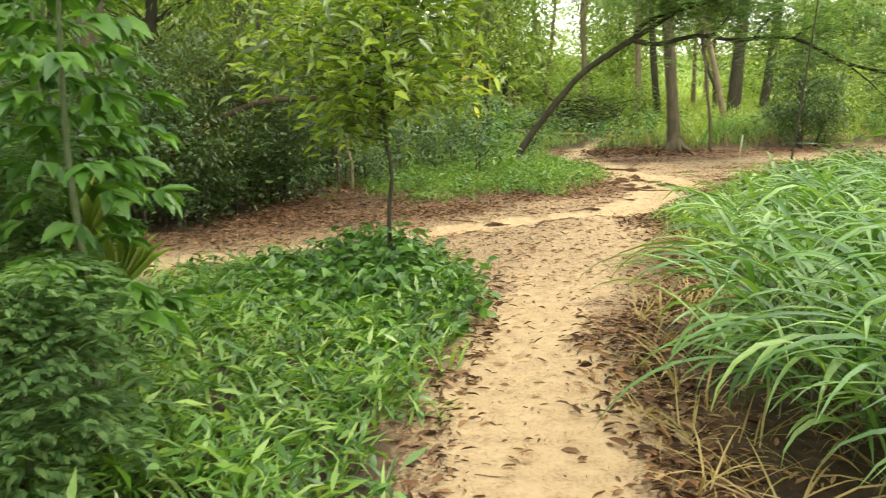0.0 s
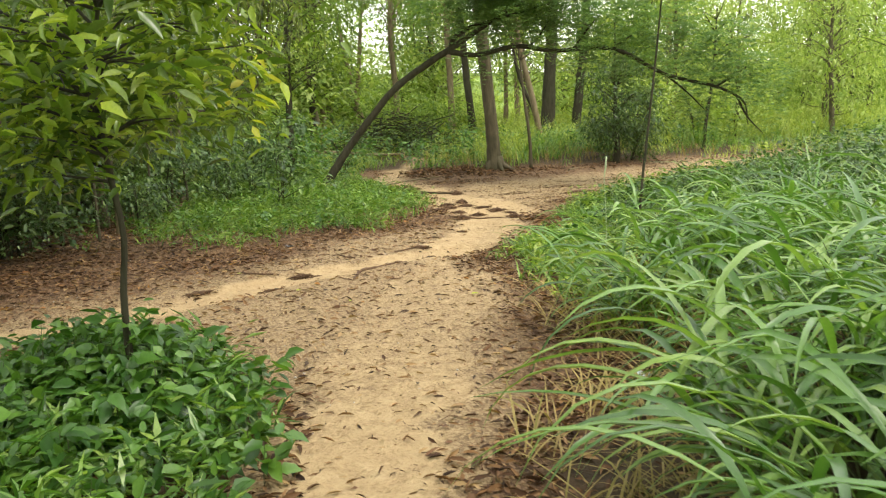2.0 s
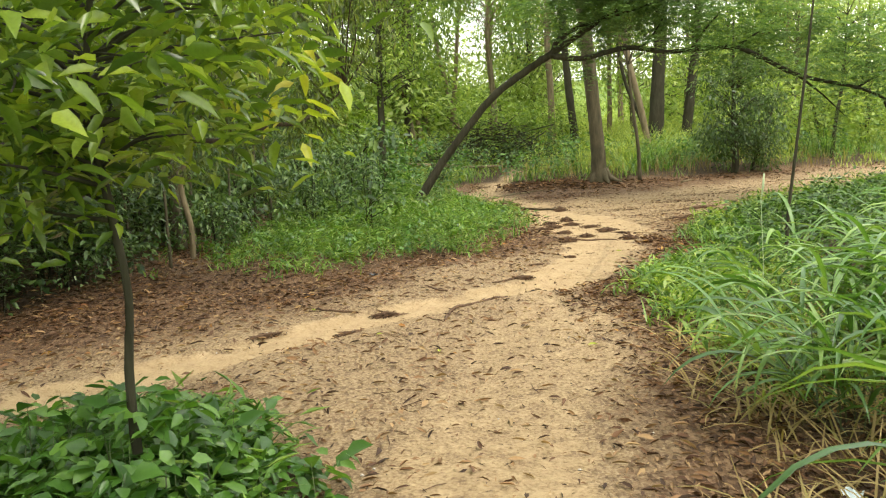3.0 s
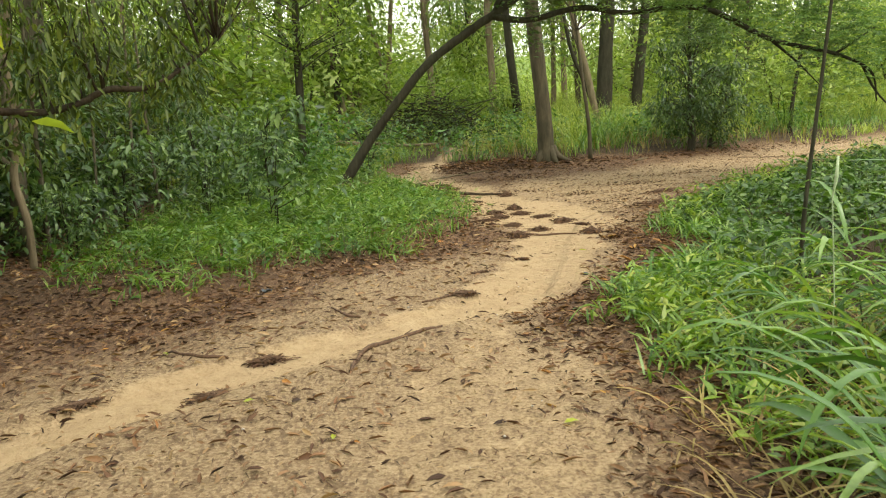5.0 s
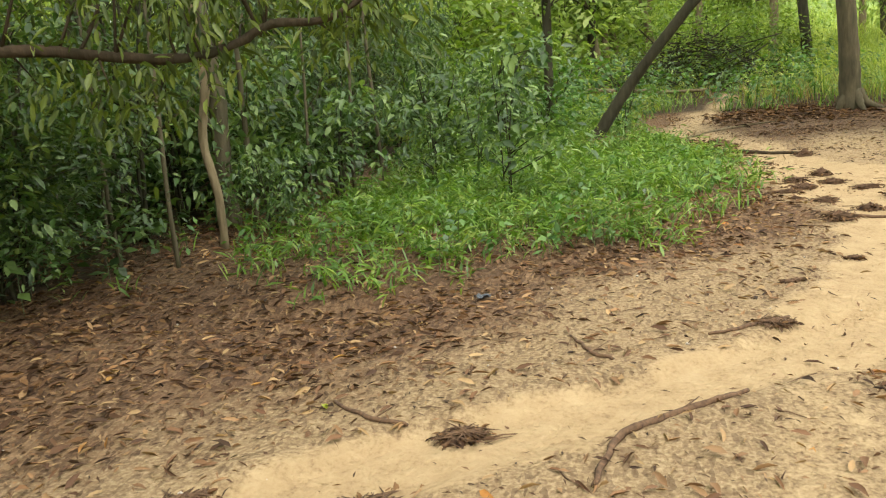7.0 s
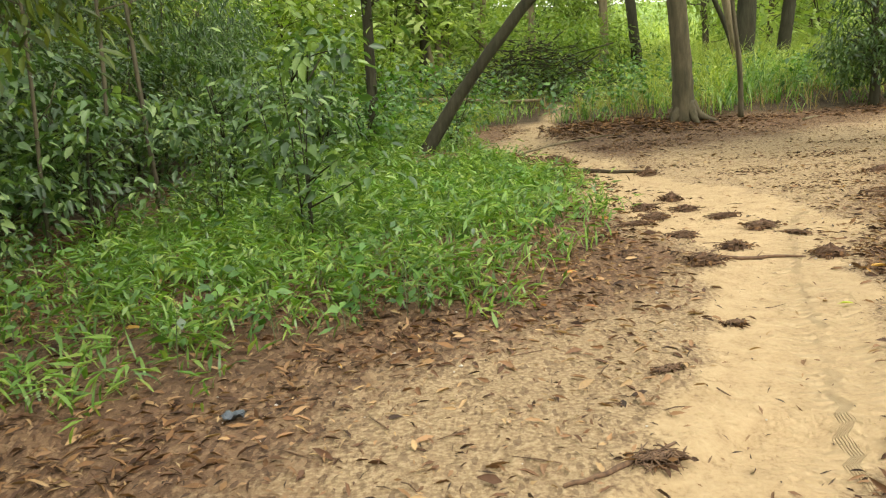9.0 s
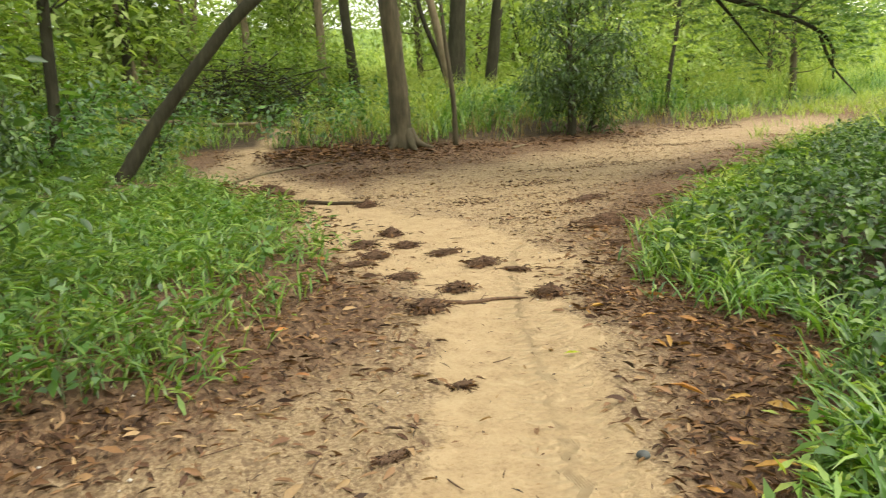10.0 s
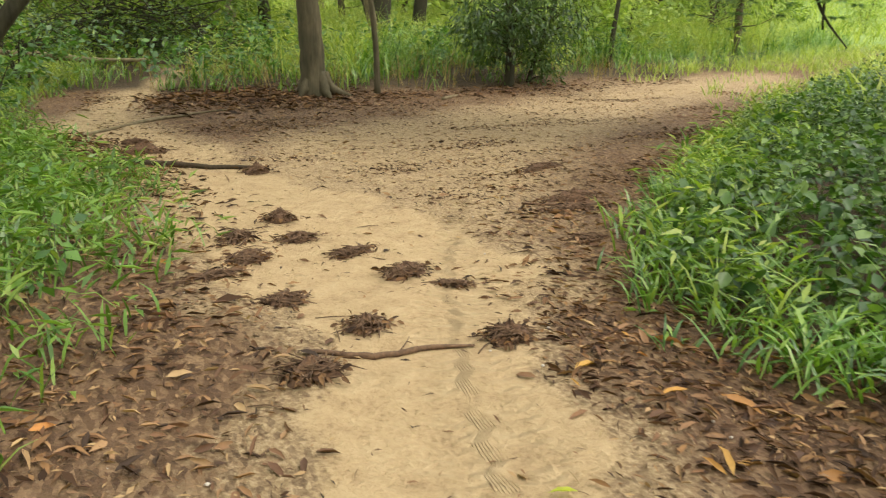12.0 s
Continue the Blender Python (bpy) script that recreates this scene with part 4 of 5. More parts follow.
for spot in ((4.06, 17.34, 0.36, 0.26, 0.08, 0.2), (4.46, 17.78, 0.34, 0.26, 0.07, 0.6), (5.02, 17.42, 0.34, 0.3, 0.09, 0.1), (4.2, 18.25, 0.36, 0.24, 0.06, 0.4),
             (4.64, 19.95, 0.3, 0.24, 0.09, 0), (4.62, 19.46, 0.42, 0.26, 0.07, 0.3), (4.2, 19.05, 0.5, 0.3, 0.06, 0.9), (5.0, 18.55, 0.42, 0.26, 0.07, 0.3),
             (4.25, 19.55, 0.45, 0.24, 0.06, 1.2), (4.82, 18.98, 0.5, 0.16, 0.04, 0.5), (1.28, 13.15, 0.34, 0.2, 0.05, 0.3), (3.2, 15.38, 0.24, 0.09, 0.014, 0.4), (3.79, 16.08, 0.2, 0.1, 0.02, 0.2), (3.94, 18.74, 0.4, 0.14, 0.03, 0.3), (5.16, 18.28, 0.3, 0.12, 0.025, -0.3), (2.87, 14.48, 0.3, 0.14, 0.025, 0.3), (0.22, 12.57, 0.35, 0.1, 0.02, 0.6), (6.46, 18.8, 0.35, 0.2, 0.04, 0.2), (4.09, 23.8, 0.5, 0.25, 0.07, 0.2), (6.9, 19.62, 0.9, 0.22, 0.045, 0.0),
             (0.98, 12.62, 0.4, 0.22, 0.03, 0.5), (4.95, 21.9, 0.34, 0.24, 0.1, 0.2), (4.1, 23.2, 0.7, 0.35, 0.1, 0.3), (7.1, 19.9, 0.9, 0.35, 0.09, 0.2), (7.6, 21.2, 1.1, 0.3, 0.06, 0.5)):
    debris_pile(*spot)


def stick(name, pts, radii, label, material=M_TWIG, n=6, sides=7):
    p = smooth_line([(x, y, 0) for x, y in pts], n)
    p[:, :2] += R.normal(0, 0.006, (len(p), 2))
    p[:, 2] = ground_z(p[:, 0], p[:, 1]) + np.max(radii) * 0.6
    ob = thing(name, label, "stick" if name != "log" else "log", tuple(p[0]))
    g = Geo()
    tube(g, p - p[0], radii, sides, 0.15)
    part("shaft", g, material, ob)
    g = Geo()
    q = p[len(p) // 2] - p[0]
    tube(g, np.array([q, q + [0.05, 0.04, 0.02], q + [0.1, 0.1, 0.03]]), [radii[0] * 0.5, radii[0] * 0.4, 0.002], 5)
    part("side_shoot", g, material, ob)
    return ob


stick("stick", [(4.1, 17.54), (4.34, 17.45), (4.59, 17.43), (4.82, 17.38)], [0.008, 0.017, 0.014, 0.006], "long dead stick lying across the sandy path")
stick("exposed_root", [(1.83, 12.68), (1.93, 13.03), (2.2, 13.3), (2.42, 13.42), (2.55, 13.58)], [0.012, 0.018, 0.016, 0.01], "brown root along the edge of a sandy channel")
stick("stick", [(4.99, 17.04), (5.06, 16.95), (5.15, 16.87)], [0.004, 0.008, 0.004], "short dead stick at the sandy path's edge")
stick("log", [(3.7, 22.7), (4.24, 22.38), (4.95, 22.02)], [0.02, 0.034, 0.018], "dark fallen log beside the sandy clearing", M_BARKRED)
stick("stick", [(6.55, 19.82), (6.9, 19.72), (7.3, 19.7)], [0.008, 0.014, 0.008], "dead branch at the edge of low weeds", M_TWIG)
stick("stick", [(0.6, 13.45), (0.85, 13.25), (1.02, 13.2)], [0.008, 0.014, 0.008], "short dead stick on leafy sand")
stick("stick", [(1.75, 14.3), (1.85, 14.05), (1.95, 13.95)], [0.006, 0.013, 0.01], "short dead stick on leafy sand")
stick("stick", [(2.5, 14.35), (2.75, 14.45), (2.98, 14.6)], [0.008, 0.012, 0.006], "thin dead stick on sandy path")
stick("stick", [(3.4, 24.2), (4.5, 25.6), (5.6, 26.3)], [0.015, 0.022, 0.012], "long pale dead branch on leaf litter", M_BARKPALE)
stick("stick", [(9.6, 27.5), (10.1, 27.9)], [0.03, 0.03, 0.02], "pale broken stick at the clearing edge", M_BARKPALE)

ob = thing("stone", "rounded dark grey stone half sunk in sand", "stone", (4.15, 15.02, float(ground_z(4.15, 15.02))))
bm = bmesh.new()
bmesh.ops.create_icosphere(bm, subdivisions=3, radius=0.029)
for v in bm.verts:
    v.co *= 1 + 0.18 * noise.noise(v.co * 14)
    v.co.z *= 0.62
me = bpy.data.meshes.new("stone_body")
bm.to_mesh(me)
me.materials.append(M_STONE)
sb = new("body", me)
sb.parent = ob
sb.location = (0, 0, 0.012)


# ---- trees ----
def grow_twigs(geo, line, centres, thick, sides=5, parent=None, bark=None):
    """A thin branch from the nearest place of the stem line up to each centre; with a parent, each a part of its own."""
    for c in centres:
        if parent:
            geo = Geo()
        i = int(np.argmin(np.linalg.norm(line - c, axis=1) + 0.6 * np.clip(line[:, 2] - c[2], 0, None)))
        i = max(i - 1, 0)
        a = line[i]
        m = (a + c) / 2 + R.normal(0, 0.08, 3) * np.linalg.norm(c - a) + [0, 0, 0.08 * np.linalg.norm(c - a)]
        tube(geo, smooth_line([a, m, c], 4), [thick, thick * 0.6, thick * 0.25], sides)
        if parent:
            part("branch", geo, bark, parent)


def tree(name, label, base, stem, radii, crown, bark, leafmat, clumps, count, length, spread, aspect=0.35, fine=False, droop=-0.35, category="tree", group="", twig=0.02, sides=10):
    """A tree: stem line relative to the base, a crown of leaf clumps in the box crown = (centre, half sizes)."""
    ob = thing(name, label, category, (base[0], base[1], float(ground_z(base[0], base[1])) - 0.03), group)
    line = smooth_line(stem, 6)
    g = Geo()
    tube(g, line, radii, sides, 0.06)
    part("trunk", g, bark, ob)
    c0, half = np.array(crown[0], float), np.array(crown[1], float)
    d = unit(R.normal(0, 1, (clumps, 3))) * R.uniform(0.25, 1, (clumps, 1)) ** 0.5
    cs = c0 + d * half
    if group:
        g = Geo()
        grow_twigs(g, line, cs, twig)
        tagged(part("branchwork", g, bark, ob), kind="stuff")
    else:
        grow_twigs(None, line, cs, twig, 5, ob, bark)
    g = Geo()
    leaf_cloud(g, cs, spread, count, length, aspect, fine, droop)
    part("crown", g, leafmat, ob)
    return ob


# big tree at the far side of the clearing
tr = tree("clearing_tree", "tall grey-brown tree with flared base by the clearing", (7.5, 28.15), [(0, 0, -0.1), (-0.04, 0, 0.3), (-0.12, 0, 1.5), (-0.36, 0, 3.9), (-0.6, 0, 6), (-0.7, 0.2, 9), (-0.5, 0.3, 12)],
          [0.3, 0.22, 0.19, 0.18, 0.17, 0.14, 0.09], ((-0.5, 0, 10), (4, 4, 3)), M_BARK, M_MID, 40, 4500, 0.16, 0.55, twig=0.05, sides=16)
g = Geo()
for a, ln in ((-0.2, 0.6), (0.9, 0.34), (2.4, 0.32), (3.6, 0.34), (5.0, 0.4)):
    d = np.array([np.cos(a), np.sin(a), 0])
    tube(g, smooth_line([d * 0.12 + [0, 0, 0.4], d * 0.26 + [0, 0, 0.14], d * (ln + 0.05) + [0, 0, -0.02]], 4), [0.09, 0.09, 0.03], 7, 0.08)
part("root_flare", g, M_BARK, tr)
g = Geo()
low = np.stack([R.normal(-0.4, 2.2, 30), R.normal(1.2, 1.4, 30), R.uniform(4.6, 7.5, 30)], -1)
leaf_cloud(g, low, 0.42, 1500, 0.17, 0.3, False, -0.8)
part("lower_crown", g, M_MID, tr)

# leaning tree that arches over the path
bent = thing("arching_tree", "slender dark tree leaning and arching over the path with feathery leaves", "tree", (2.13, 24.3, float(ground_z(2.13, 24.3)) - 0.05))
zb = np.array([2.13, 24.3, bent.location.z])
main = smooth_line([np.array(q) - zb for q in ((2.1, 24.3, 0.05), (2.46, 24.28, 0.62), (2.93, 24.2, 1.28), (3.86, 24, 2.4), (4.7, 23.8, 3.02), (5.25, 23.7, 3.36), (5.9, 23.6, 3.78), (6.6, 23.5, 4.2), (7.6, 23.4, 4.8), (9, 23.2, 5.5))], 6)
g = Geo()
tube(g, main, [0.13, 0.1, 0.09, 0.085, 0.082, 0.078, 0.06, 0.05, 0.04, 0.02], 10, 0.1)
bent_trunk = part("trunk", g, M_BARKDARK, bent)
arm = smooth_line([np.array(q) - zb for q in ((5.2, 23.7, 3.3), (5.86, 23.5, 3.2), (6.8, 23.3, 3.38), (7.65, 23, 3.24), (8.9, 22.5, 3.24), (10.1, 22.2, 2.62), (11.3, 22, 2.3), (11.9, 21.8, 1.95), (12.05, 21.8, 1.4))], 6)
g = Geo()
tube(g, arm, [0.075, 0.06, 0.055, 0.05, 0.055, 0.045, 0.035, 0.025, 0.012], 8, 0.1)
for i, d in ((24, (0.8, -0.1, 0.5)), (30, (1.2, 0.2, -0.9)), (36, (0.9, 0.1, 0.5)), (40, (0.6, -0.2, -0.9)), (14, (0.6, 0.2, 0.7)), (20, (0.7, -0.3, 0.9))):
    tube(g, smooth_line([arm[i], arm[i] + np.array(d) * 0.5 + R.normal(0, 0.05, 3), arm[i] + np.array(d)], 4), [0.03, 0.02, 0.008], 6)
part("limb", g, M_BARKDARK, bent_trunk)
g = Geo()
crook = smooth_line([main[30] + np.array(q) for q in ((0, 0, 0), (0.1, 0, 0.25), (0.5, 0, 0.5), (1.4, -0.1, 0.75), (2.6, -0.2, 1.1))], 5)
tube(g, crook, [0.07, 0.06, 0.05, 0.035, 0.015], 7, 0.1)
part("limb", g, M_BARKDARK, bent_trunk)
g = Geo()
src = np.concatenate([arm[16:42], main[36:], main[40:], crook[6:]])
n = 860
b = src[R.integers(0, len(src), n)] + R.normal(0, [0.9, 0.7, 0.5], (n, 3)) + [0.1, 0.1, 0.75]
fronds(g, b, R.uniform(-np.pi, np.pi, n), R.normal(0.0, 0.35, n), R.uniform(0.45, 0.85, n), 6, 5)
part("crown", g, M_FEATHER, bent)

# young broad-leaved tree standing in the bush
yt = thing("young_tree", "young tree with dark thin trunk and glossy broad leaves, some yellow", "tree", (0.17, 8.89, float(ground_z(0.17, 8.89)) - 0.03))
line = smooth_line([(0.02, 0, 0), (0.0, 0, 0.7), (0.03, 0, 1.1), (-0.02, 0.02, 1.5), (-0.06, 0, 2.0), (0.02, 0, 2.6), (0, 0, 3.3)], 6)
g = Geo()
tube(g, line, [0.027, 0.02, 0.018, 0.018, 0.015, 0.011, 0.005], 9, 0.12)
part("trunk", g, M_BARKDARK, yt)
d = unit(R.normal(0, 1, (70, 3))) * R.uniform(0.3, 1, (70, 1)) ** 0.5
cs = np.array([-0.14, 0.05, 2.3]) + d * [1.05, 1.0, 0.98]
cs[:, 2] += 0.25 * (np.abs(cs[:, 0]) < 0.4) * (cs[:, 2] < 1.7)
grow_twigs(None, line[12:], cs, 0.012, 5, yt, M_BARKDARK)
g = Geo()
leaf_cloud(g, cs, 0.18, 3800, 0.148, 0.32, True, -0.1, 0.8)
crown_part = part("crown", g, M_TREELEAF, yt)
g = Geo()
leaf_cloud(g, [(0.74, 0.4, 1.92), (0.66, 0.36, 2.0), (0.8, 0.42, 1.85)], 0.17, 44, 0.16, 0.32, True, -0.3)
leaf_cloud(g, [(0.1, 0.1, 2.75), (-0.2, 0, 2.9), (0.3, -0.1, 2.8), (0.55, 0.2, 2.2)], 0.14, 26, 0.14, 0.32, True, -0.2)
tagged(part("yellow_tuft", g, M_YELLOW, crown_part, "cluster of yellowing leaves"), kind="stuff")

# tree whose reddish limb reaches out of the woods
lt = thing("overhanging_tree", "tree with a reddish horizontal limb and hanging narrow leaves", "tree", (-4.7, 12.3, float(ground_z(-4.7, 12.3)) - 0.05))
z0 = np.array(lt.location)
g = Geo()
tube(g, smooth_line([(0, 0, 0), (0.5, 0.15, 0.4), (1.2, 0.4, 0.95), (1.8, 0.65, 1.45)], 5), [0.1, 0.09, 0.08, 0.068], 10, 0.12)
lt_trunk = part("trunk", g, M_BARKRED, lt)
limb = smooth_line([np.array(q) - z0 for q in ((-2.95, 12.93, 1.38), (-2.1, 13.3, 1.76), (-1.1, 13.82, 1.8), (-0.66, 14.15, 1.74), (-0.3, 14.3, 1.71), (-0.06, 14.45, 1.78), (0.13, 14.5, 1.87), (0.42, 14.62, 1.88), (0.7, 14.75, 2.05), (1.0, 14.9, 2.3))], 5)
g = Geo()
tube(g, limb, [0.055, 0.043, 0.034, 0.03, 0.028, 0.027, 0.025, 0.022, 0.014, 0.006], 9, 0.2)
part("limb", g, M_BARKRED, lt_trunk)
cs = limb[R.integers(0, len(limb), 70)] + np.stack([R.normal(0, 0.28, 70), R.normal(0.05, 0.3, 70), R.uniform(-0.25, 1.5, 70)], -1)
grow_twigs(None, limb, cs, 0.01, 5, lt, M_BARKRED)
g = Geo()
leaf_cloud(g, cs, 0.17, 6500, 0.1, 0.3, "mid", -0.8, 0.9)
part("crown", g, M_OLIVE, lt)


def stem_thing(name, label, pts, radii, bark, category="tree", group="", stub=True):
    base = np.array([pts[0][0], pts[0][1], float(ground_z(pts[0][0], pts[0][1])) - 0.03])
    ob = thing(name, label, category, tuple(base), group)
    line = smooth_line([np.array(p) - [base[0], base[1], 0] for p in pts], 5)
    g = Geo()
    tube(g, line, radii, 8, 0.12)
    part("trunk", g, bark, ob)
    for k in (0.55, 0.8):
        g = Geo()
        a = line[int(k * len(line))]
        d = np.array([R.normal(0, 0.3), R.normal(0, 0.3), 0.35])
        tube(g, np.array([a, a + d * 0.5 + R.normal(0, 0.03, 3), a + d]), [radii[-1] * 0.8, radii[-1] * 0.5, 0.004], 5)
        part("side_branch", g, bark, ob)
    return ob


stem_thing("dead_sapling", "pale crooked dead stem at the edge of the woods", [(-1.3, 16.6, 0), (-1.3, 16.6, 0.5), (-1.4, 16.65, 1.0), (-1.3, 16.6, 1.5), (-1.35, 16.6, 2.6)], [0.042, 0.036, 0.04, 0.034, 0.022], M_BARKPALE)
stem_thing("dead_tree", "thick rotten pale trunk in the shaded woods", [(-1.8, 17.85, 0), (-1.8, 17.85, 0.6), (-1.78, 17.9, 1.3), (-1.85, 17.9, 2.3)], [0.13, 0.1, 0.09, 0.08], M_BARK)
for x, y, dx, r in ((-1.45, 16.0, -0.03, 0.022), (-1.15, 18.7, 0.02, 0.02), (-1.62, 18.15, -0.03, 0.035), (-1.9, 15.9, -0.08, 0.02), (-2.3, 16.4, 0.1, 0.018), (-0.9, 19.6, 0.05, 0.025), (-0.7, 20.4, -0.1, 0.03), (-2.6, 15.8, 0.05, 0.02)):
    stem_thing("thin_sapling", "thin upright grey stem among undergrowth", [(x, y, 0), (x + dx * 0.3, y, 0.6), (x + dx, y + 0.1, 1.6), (x + dx * 1.6, y + 0.15, 3)], [r, r * 0.9, r * 0.8, r * 0.5], M_BARK, "sapling", "thin stems at the edge of the woods")


def shrub(label, h, w, clumps, count, leaf, mat, aspect=0.42, droop=-0.3, fine=False, spread=0.2, low=0.25, name="shrub", thick=0.02):
    ob = thing(name, label, "shrub", (0, 0, 0), "shrubs of the understory")
    cs = np.stack([R.normal(0, w * 0.42, clumps), R.normal(0, w * 0.42, clumps), h * R.uniform(low, 1, clumps)], -1)
    for k in range(4):
        g = Geo()
        a = R.uniform(-np.pi, np.pi)
        ln = smooth_line([(0.05 * np.cos(a), 0.05 * np.sin(a), -0.05), (0.12 * w * np.cos(a), 0.12 * w * np.sin(a), h * 0.45), (0.3 * w * np.cos(a + 0.3), 0.3 * w * np.sin(a + 0.3), h * 0.95)], 4)
        tube(g, ln, [thick, thick * 0.8, thick * 0.3], 5, 0.1)
        grow_twigs(g, ln, cs[k::4][: clumps // 5], 0.007, 4)
        part("stem", g, M_BARKDARK, ob)
    g = Geo()
    leaf_cloud(g, cs, spread, count, leaf, aspect, fine, droop)
    part("foliage", g, mat, ob)
    return ob


def put(ob, spots, first=True):
    """Sets the thing at the first spot (x, y, turn, scale) and copies at the others."""
    for i, (x, y, turn, sc) in enumerate(spots):
        m = pose(x, y, float(ground_z(x, y)) - 0.02, 0, 0, turn) @ Matrix.Scale(sc, 4)
        if i:
            copy_thing(ob, m)
    x, y, turn, sc = spots[0]
    ob.matrix_basis = pose(x, y, float(ground_z(x, y)) - 0.02, 0, 0, turn) @ Matrix.Scale(sc, 4)


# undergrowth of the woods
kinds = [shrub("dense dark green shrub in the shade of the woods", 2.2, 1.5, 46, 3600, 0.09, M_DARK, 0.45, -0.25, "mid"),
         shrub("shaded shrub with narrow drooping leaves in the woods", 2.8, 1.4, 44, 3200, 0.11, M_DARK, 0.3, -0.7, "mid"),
         shrub("broad-leaved understory shrub with pale greyish leaves", 1.7, 1.2, 34, 1900, 0.125, M_PALE, 0.46, -0.45, True),
         shrub("tall leafy shrub under woodland trees", 3.4, 1.7, 56, 3600, 0.09, M_OLIVE, 0.42, -0.3, "mid")]
spots = [[] for _ in kinds]
tries = 0
taken = []
while len(taken) < 92 and tries < 6000:
    tries += 1
    y = R.uniform(6.5, 36)
    x = wood_edge(np.array(y)) - 0.35 - R.exponential(1.7)
    if all((x - a) ** 2 + (y - b) ** 2 > 0.6 for a, b in taken) and x > -14:
        taken.append((float(x), float(y)))
        spots[int(R.choice(4, p=[0.34, 0.26, 0.18, 0.22]))].append((float(x), float(y), float(R.uniform(0, 360)), float(R.uniform(0.75, 1.2))))
spots[0] += [(-3.6, 12.3, 40.0, 0.75), (-3.0, 13.1, 140.0, 0.6), (-4.6, 11.9, 250.0, 0.8), (-2.8, 14.2, 200.0, 0.6), (-2.5, 15.2, 20.0, 0.6), (-5.4, 10.9, 90.0, 0.9)]
for k, s in zip(kinds, spots):
    put(k, s)
put(shrub("glossy big-leaved shrub at the edge of the grass bank", 1.3, 0.9, 22, 900, 0.13, M_PALE, 0.42, -0.5, True, 0.14), [(-0.95, 19.2, 0, 1), (-1.1, 17.3, 80, 0.6), (-0.2, 22.0, 50, 1.1), (0.6, 24.6, 200, 1.0)])
put(shrub("leafy sapling growing in bright grass", 1.35, 0.55, 16, 420, 0.11, M_PALE, 0.42, -0.3, True, 0.12, 0.3, "sapling", 0.007), [(1.1, 18.6, 0, 1.25), (0.5, 20.9, 80, 1.0), (0.1, 19.6, 190, 0.8)])
put(shrub("dark weedy shrub round the foot of an arching tree", 0.9, 1.0, 16, 500, 0.14, M_BUSH, 0.45, -0.2, False, 0.16), [(1.3, 24.6, 0, 0.9), (2.7, 25.6, 120, 0.8), (0.7, 25.8, 30, 1.2), (3.0, 29.5, 60, 1.2), (1.5, 30.5, 20, 1.4)])

# saplings beside the start of the path
def feathery(x, y, h, n, label, mat=M_FEATHER):
    ob = thing("feathery_sapling", label, "sapling", (x, y, float(ground_z(x, y)) - 0.02), "feathery saplings beside the path")
    g = Geo()
    line = smooth_line([(0, 0, 0), (0.03, 0.02, h * 0.4), (-0.04, 0.03, h * 0.75), (0.02, 0, h)], 6)
    tube(g, line, [0.022, 0.018, 0.012, 0.004], 6, 0.1)
    part("trunk", g, M_STEM, ob)
    g = Geo()
    b = line[R.integers(4, len(line), n)]
    fronds(g, b, R.uniform(-np.pi, np.pi, n), R.normal(0.35, 0.3, n), R.uniform(0.35, 0.62, n), 8, 8)
    part("crown", g, mat, ob)


feathery(-1.0, 4.6, 1.1, 34, "feathery-leaved green sapling among low weeds")
feathery(-1.3, 5.1, 1.5, 34, "feathery-leaved green sapling among low weeds")
feathery(-1.75, 5.9, 2.2, 30, "tall feathery-leaved sapling among low weeds")
feathery(-2.6, 6.6, 2.6, 30, "tall feathery-leaved sapling among low weeds")
for x, y, s in ((-0.8, 4.85, 1.0), (-1.25, 5.5, 1.15), (-1.6, 6.3, 1.25)):
    ob = thing("broadleaf_sapling", "slender sapling with large drooping pale green leaves", "sapling", (x, y, float(ground_z(x, y)) - 0.02))
    line = smooth_line([(0, 0, 0), (0.02, 0.02, 0.8 * s), (-0.03, 0.03, 1.6 * s), (0.02, 0, 2.5 * s)], 6)
    g = Geo()
    tube(g, line, [0.02, 0.018, 0.015, 0.006], 6, 0.1)
    part("trunk", g, M_STEM, ob)
    g = Geo()
    k = 90
    c = line[R.integers(6, len(line), k)]
    az = R.uniform(-np.pi, np.pi, k)
    reach = R.uniform(0.1, 0.42, k)
    c = c + np.stack([np.cos(az) * reach, np.sin(az) * reach, 0.06 + 0 * az], -1)
    for lobe in (-1.1, -0.5, 0, 0.5, 1.1):
        ln = (0.2 - 0.04 * abs(lobe)) * R.uniform(0.8, 1.1, k)
        leaves(g, c, az + lobe, R.normal(-0.35, 0.2, k), R.normal(0, 0.2, k), ln, ln * 0.42, True)
    part("crown", g, M_BUSH, ob)

# trees round the clearing and beyond
tree("dark_tree", "slim dark-barked tree in the grass behind the clearing", (8.7, 36.0), [(0, 0, 0), (-0.1, 0, 1.2), (-0.3, 0, 3), (-0.5, 0, 6), (-0.4, 0, 9)], [0.17, 0.15, 0.14, 0.12, 0.05], ((-0.4, 0, 8), (2.6, 2.6, 2.4)), M_BARKDARK, M_MID, 30, 2400, 0.16, 0.4)
tree("dark_tree", "small dark-leaved tree at the far clearing edge", (11.7, 28.8), [(0, 0, 0), (0.02, 0, 0.6), (-0.05, 0, 1.6), (-0.1, 0, 4.5)], [0.11, 0.09, 0.07, 0.02], ((0.1, 0, 1.9), (1.2, 1.2, 1.7)), M_BARKDARK, M_DARK, 60, 4200, 0.16, 0.22, 0.28, False, -0.7)
